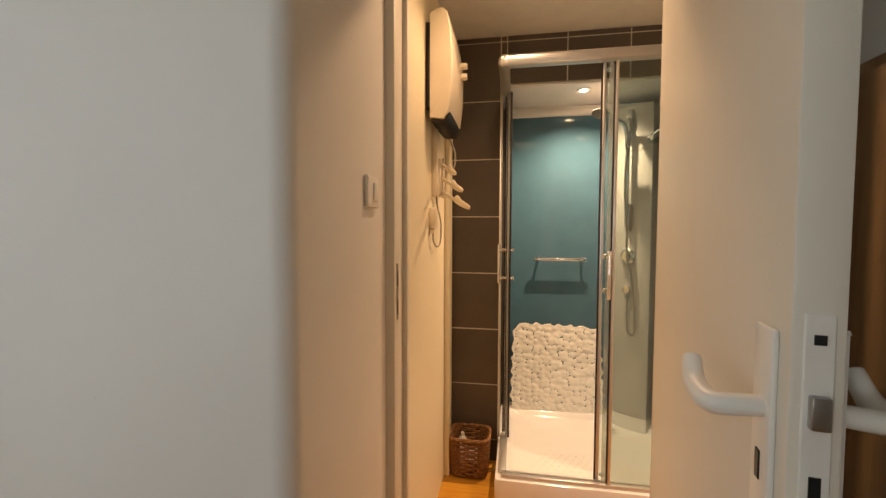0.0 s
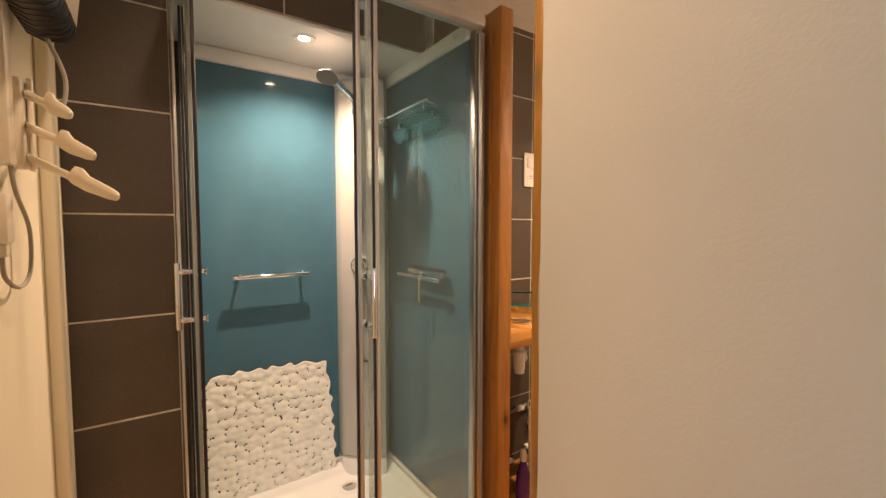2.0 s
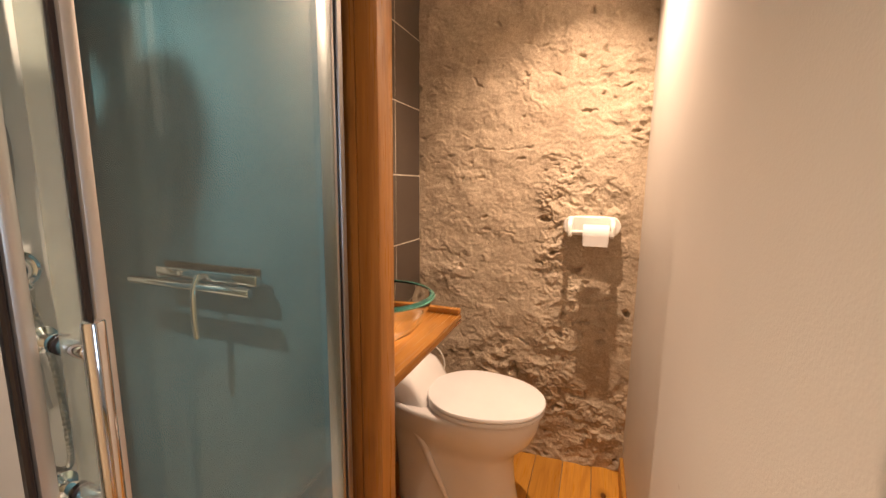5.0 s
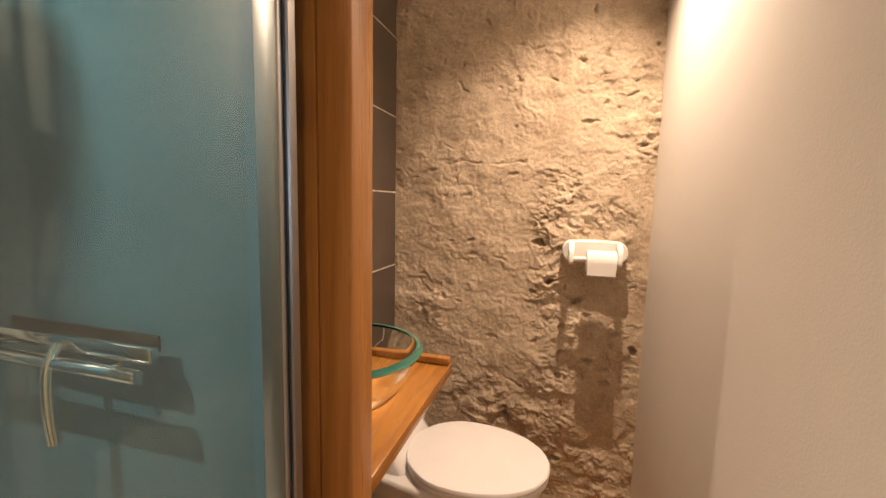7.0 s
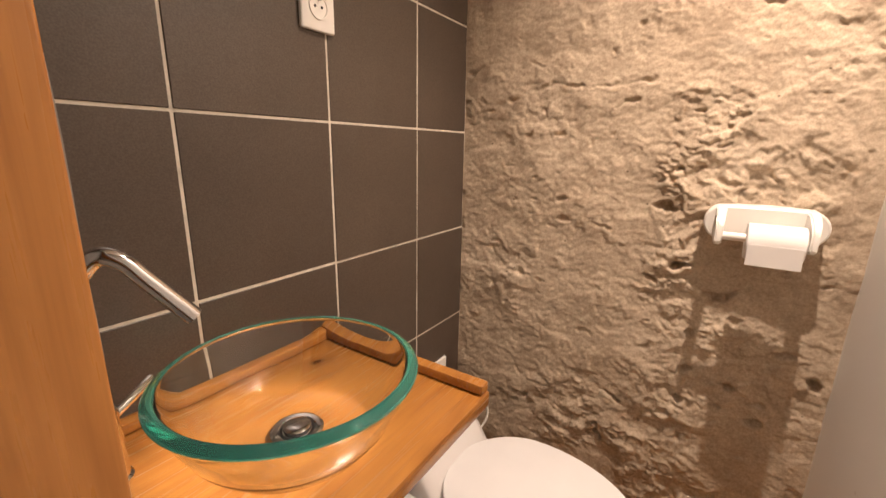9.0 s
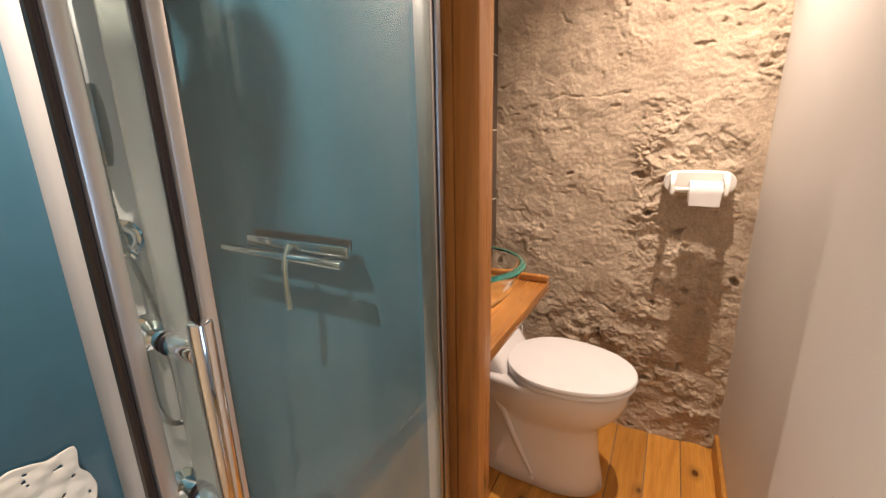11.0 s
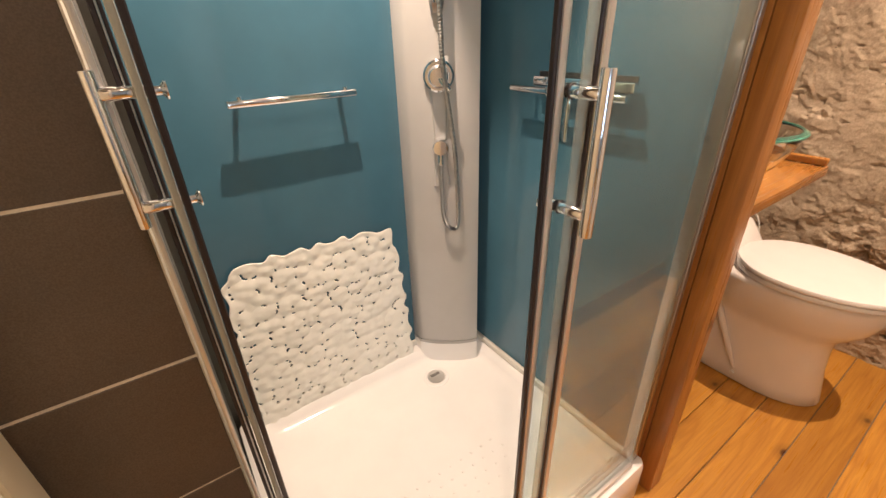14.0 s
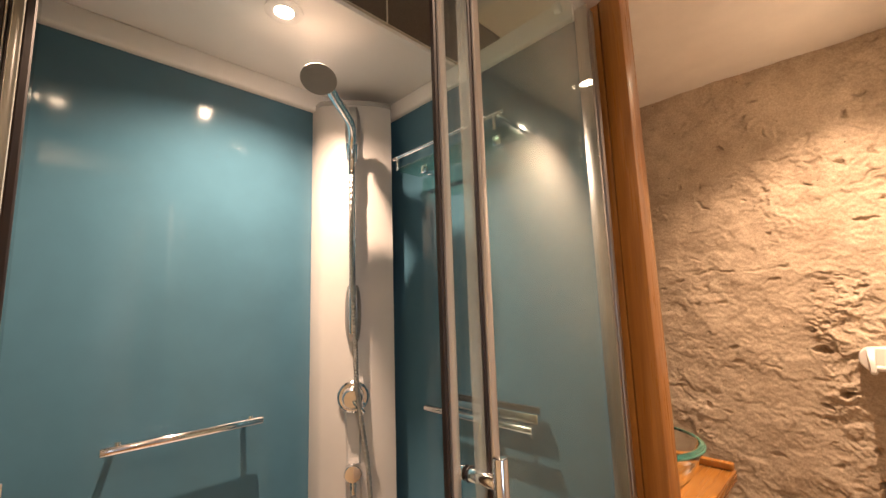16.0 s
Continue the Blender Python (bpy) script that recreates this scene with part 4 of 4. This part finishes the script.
# ---- basket ----
def basket():
    b = thing("basket", (-0.06, 2.33, 0), "brown wicker basket with white things inside", "basket")
    x0, x1, y0, y1, h = -0.172, 0.03, 2.262, 2.432, 0.19

    def at(s, z, out):
        """A point on the rounded outline at 0 to 1 round it."""
        k = 0.86 + 0.14 * z / h
        a = 2 * math.pi * s
        c, sn = math.cos(a), math.sin(a)
        e = 0.42
        ux, uy = math.copysign(abs(c) ** e, c), math.copysign(abs(sn) ** e, sn)
        return Vector(((x0 + x1) / 2 + ((x1 - x0) / 2 * k + out) * ux, (y0 + y1) / 2 + ((y1 - y0) / 2 * k + out) * uy, z))

    weave = bmesh.new()
    for row in range(15):
        z = 0.012 + row * 0.012
        pts = [at(i / 112, z + 0.001 * math.sin(i * 1.7 + row), (0.0045 if (i // 2 + row) % 2 else -0.0045)) for i in range(113)]
        tube(pts, 0.0055, 6, weave)
    part("weave", weave, M_WICKER, b, "", 60)
    stakes = bmesh.new()
    for i in range(28):
        tube([at(i / 28, 0.004, 0), at(i / 28, h, 0)], 0.0035, 6, stakes)
    part("stakes", stakes, M_WICKER, b)
    rim = bmesh.new()
    for ph in (0, 1):
        pts = [at(i / 120, h + 0.006 + 0.005 * math.sin(i * 0.9 + ph * math.pi), 0.004 * math.cos(i * 0.9 + ph * math.pi)) for i in range(121)]
        tube(pts, 0.0062, 7, rim)
    part("rim", rim, M_WICKER, b, "", 60)
    bm = bmesh.new()
    bmesh.ops.create_circle(bm, cap_ends=True, segments=24, radius=1)
    for v in bm.verts:
        a = math.atan2(v.co.y, v.co.x) / (2 * math.pi) % 1
        v.co = at(a, 0.006, -0.004)
    part("base", bm, M_WICKER, b)


basket()
roll = thing("tissue_roll", (-0.09, 2.34, 0.007), "white paper roll lying in the basket", "paper roll")
part("paper", rod((-0.12, 2.335, 0.06), (-0.03, 2.35, 0.06), 0.051, 28, None, 0.006), M_PAPER, roll)
box2 = thing("soap_bottle", (-0.09, 2.385, 0.007), "white plastic bottle in the basket", "bottle")
part("body", lathe([(0.024, 0.0), (0.026, 0.006), (0.026, 0.12), (0.018, 0.14), (0.010, 0.146), (0.010, 0.165), (0.003, 0.166)], (-0.115, 2.398, 0.007), 20), M_PLASTIC, box2)


# ---- toilet ----
def oval(cx, cy, z, w, front, back, flat=2.3, n=40, taper=0.0):
    """A rounded outline: w half wide, front towards -y, back towards +y."""
    pts = []
    for k in range(n):
        a = 2 * math.pi * k / n
        c, s = math.cos(a), math.sin(a)
        e = 2 / (flat if s > 0 else 2.1)
        x = math.copysign(abs(c) ** e, c) * w
        y = math.copysign(abs(s) ** e, s) * (back if s > 0 else front)
        pts.append((cx + x * (1 - taper * (y / back) ** 2 if s > 0 else 1), cy + y, z))
    return pts


def toilet():
    t = thing("toilet", (1.77, 2.1, 0), "white ceramic toilet with the lid closed", "toilet")
    CX, CY = 1.778, 2.05
    rings = []
    for z, w, f, bk, fl in ((0.001, 0.116, 0.184, 0.31, 3.5), (0.006, 0.122, 0.190, 0.315, 3.5), (0.05, 0.116, 0.182, 0.315, 3.2), (0.13, 0.111, 0.166, 0.32, 3.0), (0.21, 0.111, 0.158, 0.33, 2.9), (0.255, 0.114, 0.160, 0.335, 2.9), (0.28, 0.121, 0.174, 0.34, 2.8), (0.305, 0.133, 0.201, 0.345, 2.8), (0.34, 0.150, 0.228, 0.355, 2.8), (0.39, 0.168, 0.247, 0.37, 2.9), (0.43, 0.175, 0.252, 0.372, 3.0), (0.443, 0.173, 0.25, 0.371, 3.0), (0.449, 0.165, 0.242, 0.365, 3.0)):
        rings.append(oval(CX, CY, z, w, f, bk, fl, 40, 0.16 if z > 0.3 else 0.0))
    part("bowl", rings_mesh(rings), M_CERAMIC, t, "white glazed bowl and foot", 60)
    rings = []
    for y, z1, w in ((2.205, 0.452, 0.140), (2.215, 0.463, 0.142), (2.245, 0.510, 0.142), (2.272, 0.545, 0.141), (2.30, 0.556, 0.140), (2.36, 0.559, 0.138), (2.405, 0.556, 0.136), (2.418, 0.545, 0.132)):
        r = 0.03
        lo = 0.40
        pts = [(-w, lo), (-w, z1 - r), (-w + r * 0.3, z1 - r * 0.3), (-w + r, z1), (0, z1 + 0.004), (w - r, z1), (w - r * 0.3, z1 - r * 0.3), (w, z1 - r), (w, lo)]
        rings.append([(CX + 0.014 + x, y, z) for x, z in pts])
    part("tank", rings_mesh(rings), M_CERAMIC, t, "low sloping tank", 50)
    bt = part("flush_button", lathe([(0.022, 0), (0.022, 0.003), (0.018, 0.004), (0.004, 0.004)], (1.775, 2.335, 0.5610), 24), M_CHROME, t)
    part("button", bx((1.763, 2.328, 0.5645), (1.787, 2.342, 0.5675), 0.001, 1), M_BLACK, bt)
    part("label", bx((1.69, 2.312, 0.5575), (1.735, 2.345, 0.5605), 0.0005, 1), M_COLUMN, t, "small grey label")

    def slab(z0, z1, grow, dome):
        rr = []
        for z, k in ((z0, 0.985), (z0 + 0.004, 1.0), (z1 - 0.006, 1.0), (z1 - 0.001, 0.985), (z1 + dome * 0.5, 0.90), (z1 + dome, 0.5), (z1 + dome, 0.05)):
            rr.append(oval(CX, CY - 0.005, z, (0.186 + grow) * k, (0.262 + grow) * k, (0.185 + grow) * k, 2.9, 56, 0.3))
        return rings_mesh(rr)

    part("seat", slab(0.451, 0.468, 0.0, 0.0), M_SEAT, t, "white plastic seat ring")
    part("lid", slab(0.470, 0.487, 0.002, 0.003), M_SEAT, t, "white plastic lid, closed")
    for x in (1.70, 1.845):
        part("lid_hinge", rod((x - 0.016, 2.238, 0.474), (x + 0.016, 2.238, 0.474), 0.011, 16), M_CHROME, t)
    part("bolt_cap", rod((1.661, 2.10, 0.035), (1.652, 2.10, 0.035), 0.008, 12), M_PLASTIC, t)
    # moulded trap line on the side
    pts = spline([(1.662, 2.33, 0.40), (1.657, 2.24, 0.33), (1.655, 2.17, 0.20), (1.654, 2.10, 0.06)], 8)
    part("side_rib", tube(pts, 0.012, 10, None, [0.005 + 0.008 * math.sin(math.pi * i / (len(pts) - 1)) for i in range(len(pts))]), M_CERAMIC, t)


toilet()


# ---- paper holder ----
def paper_holder():
    h = thing("toilet_roll_holder", (2.14, 1.668, 1.12), "white plastic toilet roll holder on the stone wall", "roll holder")
    x0 = 2.125
    rings = []
    for x, k in ((2.20, 1.0), (x0 + 0.006, 1.0), (x0 + 0.002, 0.97), (x0, 0.9)):
        pts = []
        for i in range(32):
            a = 2 * math.pi * i / 32
            c, s = math.cos(a), math.sin(a)
            pts.append((x, 1.667 + math.copysign(min(0.073, abs(c) * 0.2), c) + 0.040 * k * c, 1.117 + 0.040 * k * s))
        rings.append(pts)
    part("plate", rings_mesh(rings), M_PLASTIC, h)
    for y in (1.748, 1.588):
        rings = []
        for x, w, z0, z1 in ((x0 + 0.004, 0.010, 1.08, 1.155), (x0 - 0.03, 0.009, 1.08, 1.15), (x0 - 0.06, 0.008, 1.075, 1.135), (x0 - 0.072, 0.006, 1.082, 1.115)):
            rings.append([(x, y - w, z0), (x, y + w, z0), (x, y + w, z1), (x, y - w, z1)])
        bm = rings_mesh(rings)
        bmesh.ops.bevel(bm, geom=bm.edges[:], offset=0.003, segments=2, affect="EDGES")
        part("arm", bm, M_PLASTIC, h)
    part("rod", rod((x0 - 0.055, 1.75, 1.096), (x0 - 0.055, 1.586, 1.096), 0.009, 14), M_PLASTIC, h)
    r = thing("toilet_roll", (x0 - 0.055, 1.645, 1.09), "half-used white toilet roll on its holder", "toilet roll")
    n, rings = 36, []
    c = Vector((x0 - 0.055, 0, 1.090))
    for y, rad in ((1.600, 0.014), (1.600, 0.036), (1.602, 0.0385), (1.696, 0.0385), (1.698, 0.036), (1.698, 0.014)):
        rings.append([(c.x + rad * math.cos(2 * math.pi * k / n), y, c.z + rad * math.sin(2 * math.pi * k / n)) for k in range(n)])
    bm = rings_mesh(rings + [rings[0]], caps=False)
    part("paper", bm, M_PAPER, r)
    part("loose_sheet", bx((c.x - 0.0397, 1.603, 1.046), (c.x - 0.0384, 1.695, 1.09)), M_PAPER, r)


paper_holder()

# ---- counter and basin ----
counter = thing("countertop", (1.3, 2.25, 0.83), "varnished pine countertop with edge strips", "countertop")
part("top", bx((1.069, 2.046, 0.832), (1.572, TILE_Y - 0.001, 0.862), 0.004, 2), M_COUNTER, counter)
part("edge_strip", bx((1.069, 2.424, 0.8625), (1.545, TILE_Y - 0.001, 0.882), 0.005, 2), M_COUNTER, counter, "rounded wooden strip along the tiles")
bm = bx((1.546, 2.048, 0.8625), (1.571, TILE_Y - 0.001, 0.882), 0.005, 2)
part("edge_strip", bm, M_COUNTER, counter)
for x in (1.08, 1.53):
    part("support", bx((x, 2.09, 0.79), (x + 0.03, 2.44, 0.8315), 0.003), M_COUNTER, counter)


def basin():
    c = (1.307, 2.222, 0.8625)
    b = thing("glass_basin", c, "clear glass vessel basin with a green edge", "basin")
    out = [(0.070, 0.0), (0.096, 0.002), (0.118, 0.016), (0.138, 0.041), (0.155, 0.076), (0.1675, 0.1075)]
    inn = [(0.1582, 0.1165), (0.1555, 0.1130), (0.1455, 0.086), (0.131, 0.054), (0.115, 0.030), (0.095, 0.0170), (0.070, 0.012), (0.024, 0.010)]
    bowl = part("bowl", lathe([(0.024, 0.0)] + out + inn, c, 72, close=True), M_BOWL, b, "", 60)
    bowl.visible_shadow = False
    prof = [(0.1662, 0.1105), (0.1715, 0.1082), (0.1735, 0.1095), (0.1735, 0.1115), (0.1715, 0.1138), (0.1640, 0.1178), (0.1605, 0.1186), (0.1590, 0.1172)]
    ring = part("rim", lathe(prof, c, 80, close=True), M_RIM, b, "thick green ground-glass edge", 60)
    ring.visible_shadow = False
    d = part("drain", lathe([(0.037, 0.0125), (0.037, 0.0145), (0.033, 0.0165), (0.027, 0.0155), (0.025, 0.0128)], c, 32), M_CHROME, b, "round chrome waste")
    part("stopper", lathe([(0.019, 0.0130), (0.0195, 0.020), (0.016, 0.0225), (0.003, 0.0228)], c, 24), M_CHROME, d)
    part("drain_ring", lathe([(0.0245, 0.0126), (0.0240, 0.0136), (0.0205, 0.0136), (0.0205, 0.0126)], c, 24, close=True), M_BLACK, d)


basin()


def tap():
    b = thing("basin_tap", (1.122, 2.343, 0.862), "tall chrome basin tap with an angled spout", "tap")
    part("body", lathe([(0.026, 0.0005), (0.026, 0.006), (0.0225, 0.009), (0.022, 0.095), (0.018, 0.105), (0.011, 0.108)], (1.122, 2.343, 0.862), 28), M_CHROME, b)
    part("spout", tube(spline([(1.122, 2.343, 0.965), (1.122, 2.343, 1.09), (1.130, 2.341, 1.125), (1.149, 2.332, 1.148), (1.168, 2.322, 1.140), (1.184, 2.313, 1.117), (1.222, 2.292, 1.062)], 8), 0.0115, 16), M_CHROME, b)
    part("lever", rod((1.14, 2.35, 0.945), (1.195, 2.375, 0.962), 0.0065, 14), M_CHROME, b)


tap()

# under the counter
trap = thing("sink_trap", (1.31, 2.238, 0.74), "white plastic bottle trap under the counter", "trap")
part("bottle", lathe([(0.012, 0.0), (0.022, 0.004), (0.026, 0.03), (0.026, 0.085), (0.033, 0.088), (0.033, 0.102), (0.028, 0.104), (0.022, 0.11), (0.020, 0.17), (0.030, 0.174), (0.030, 0.191)], (1.31, 2.238, 0.64), 24), M_PLASTIC, trap)
part("waste_pipe", tube(spline([(1.335, 2.238, 0.70), (1.37, 2.27, 0.70), (1.38, 2.34, 0.695), (1.38, 2.447, 0.69)], 6), 0.015, 12), M_PLASTIC, trap)
hoses = thing("supply_hose", (1.2, 2.34, 0.7), "braided steel supply hoses under the counter", "hose")
for dx in (0.0, 0.02):
    part("hose", tube(spline([(1.122 + dx, 2.343, 0.831), (1.16 + dx, 2.35, 0.72), (1.24 + dx, 2.38, 0.62), (1.27 + dx, 2.44, 0.56)], 8), 0.005, 8), M_STEEL, hoses)
pipes = thing("water_pipe", (1.5, 2.43, 0.3), "white clipped pipes low on the tiles", "pipe")
part("pipe", tube(spline([(1.02, 2.436, 0.34), (1.4, 2.436, 0.35), (1.62, 2.436, 0.37)], 5), 0.009, 10), M_GREY, pipes)
part("pipe", tube(spline([(1.60, 2.436, 0.16), (1.60, 2.436, 0.30), (1.62, 2.43, 0.37), (1.70, 2.42, 0.40)], 5), 0.008, 10), M_BLACK, pipes)
for x, z in ((1.52, 0.355), (1.6, 0.26), (1.58, 0.14), (1.45, 0.10)):
    part("clip", bx((x - 0.022, 2.425, z - 0.009), (x + 0.022, 2.449, z + 0.012), 0.004, 2), M_PLASTIC, pipes)
part("skirting_pipe", tube(spline([(1.02, 2.436, 0.07), (1.3, 2.436, 0.075), (1.64, 2.436, 0.085)], 4), 0.011, 10), M_POST, pipes, "brown painted pipe")


def brush():
    b = thing("toilet_brush", (1.475, 2.325, 0), "white toilet brush standing in its holder", "toilet brush")
    c = (1.475, 2.325, 0.0)
    part("holder", lathe([(0.048, 0.0), (0.050, 0.004), (0.050, 0.105), (0.047, 0.112), (0.032, 0.117), (0.022, 0.116), (0.022, 0.10)], c, 32), M_PLASTIC, b)
    part("handle", tube(spline([(1.475, 2.325, 0.10), (1.472, 2.325, 0.26), (1.468, 2.325, 0.42)], 5), 0.0065, 10), M_PLASTIC, b)
    bm = bmesh.new()
    ring = [(1.468 + 0.011 * math.cos(a), 2.325, 0.43 + 0.02 * math.sin(a)) for a in [2 * math.pi * k / 20 for k in range(21)]]
    tube(ring, 0.004, 8, bm)
    part("loop", bm, M_PLASTIC, b)


brush()


def purple_bottle():
    b = thing("cleaner_bottle", (1.375, 2.27, 0), "purple plastic cleaner bottle with a white cap", "bottle")
    rings = []
    for z, w, d in ((0.0, 0.032, 0.022), (0.006, 0.038, 0.026), (0.10, 0.040, 0.027), (0.15, 0.034, 0.025), (0.19, 0.020, 0.018), (0.205, 0.014, 0.014), (0.21, 0.013, 0.013)):
        rings.append([(1.375 + w * math.cos(2 * math.pi * k / 24), 2.27 + d * math.sin(2 * math.pi * k / 24), z + 0.0005) for k in range(24)])
    part("body", rings_mesh(rings), M_PURPLE, b)
    part("cap", lathe([(0.016, 0.0), (0.016, 0.035), (0.011, 0.05), (0.006, 0.052)], (1.375, 2.27, 0.211), 20), M_PLASTIC, b)


purple_bottle()


def outlet(name, x0, x1, z0, z1, label, rocker):
    o = thing(name, ((x0 + x1) / 2, TILE_Y, z0), label, "wall outlet")
    plate = part("plate", bx((x0, TILE_Y - 0.011, z0), (x1, TILE_Y - 0.0005, z1), 0.004, 3), M_PLASTIC, o)
    cx, cz = (x0 + x1) / 2, (z0 + 0.042 if rocker else (z0 + z1) / 2)
    w = [(cx + 0.021 * math.cos(2 * math.pi * k / 28), 0, cz + 0.021 * math.sin(2 * math.pi * k / 28)) for k in range(28)]
    rings = [[(x, y, cz + (z - cz) * s) if s == 1 else (cx + (x - cx) * s, y, cz + (z - cz) * s) for x, _, z in w] for y, s in ((TILE_Y - 0.0105, 1.06), (TILE_Y - 0.0135, 1.06), (TILE_Y - 0.0135, 0.93), (TILE_Y - 0.0115, 0.9))]
    part("socket", rings_mesh(rings), M_PLASTIC, o)
    for dx in (-0.008, 0.008):
        part("pin_hole", rod((cx + dx, TILE_Y - 0.0114, cz), (cx + dx, TILE_Y - 0.0121, cz), 0.0028, 10), M_BLACK, o)
    part("earth_pin", rod((cx, TILE_Y - 0.0114, cz + 0.012), (cx, TILE_Y - 0.02, cz + 0.012), 0.0025, 10), M_STEEL, o)
    if rocker:
        part("rocker", bx((cx - 0.022, TILE_Y - 0.0165, z1 - 0.075), (cx + 0.022, TILE_Y - 0.0105, z1 - 0.025), 0.003, 2), M_PLASTIC, o)
    return o


outlet("switch_outlet", 1.535, 1.615, 1.483, 1.652, "white switch above a round outlet, on brown tiles", True)
low = outlet("wall_outlet", 1.975, 2.052, 0.495, 0.595, "white outlet low on the tiles with a cable", False)
part("plug", bx((2.0, TILE_Y - 0.045, 0.53), (2.028, TILE_Y - 0.0145, 0.56), 0.006, 2), M_PLASTIC, low)
part("cable", tube(spline([(2.014, TILE_Y - 0.045, 0.545), (2.03, 2.36, 0.55), (2.055, 2.30, 0.50), (2.05, 2.28, 0.42), (1.98, 2.32, 0.36), (1.93, 2.36, 0.38)], 8), 0.0035, 8), M_PLASTIC, low, "thin white cable")

# ---- hall cupboard ----
cup = thing("cupboard", (1.1, 0.7, 0), "brown wooden cupboard in the hall behind the door", "cupboard")
part("body", bx((0.86, 0.25, 0.0), (1.31, 1.355, 1.60), 0.004), M_CUPBOARD, cup)
for y0, y1 in ((0.27, 0.79), (0.80, 1.335)):
    dr = part("door", bx((0.842, y0, 0.06), (0.859, y1, 1.57), 0.004), M_CUPBOARD, cup)
    part("knob", rod((0.842, 0.76 if y0 < 0.5 else 0.83, 0.95), (0.82, 0.76 if y0 < 0.5 else 0.83, 0.95), 0.013, 16), M_CUPBOARD, dr)

# ---- tiles, last ----
tiled("wall_tile_left", -0.195, 0.068, 0.0, CEIL - 0.001, "brown square tiles with pale grout beside the shower")
tiled("wall_tile_lintel", 0.068, 0.965, 2.002, CEIL - 0.001, "brown tiles over the shower recess")
tiled("wall_tile_right", 1.002, 2.15, 0.0, CEIL - 0.001, "brown square tiles with pale grout behind the basin")
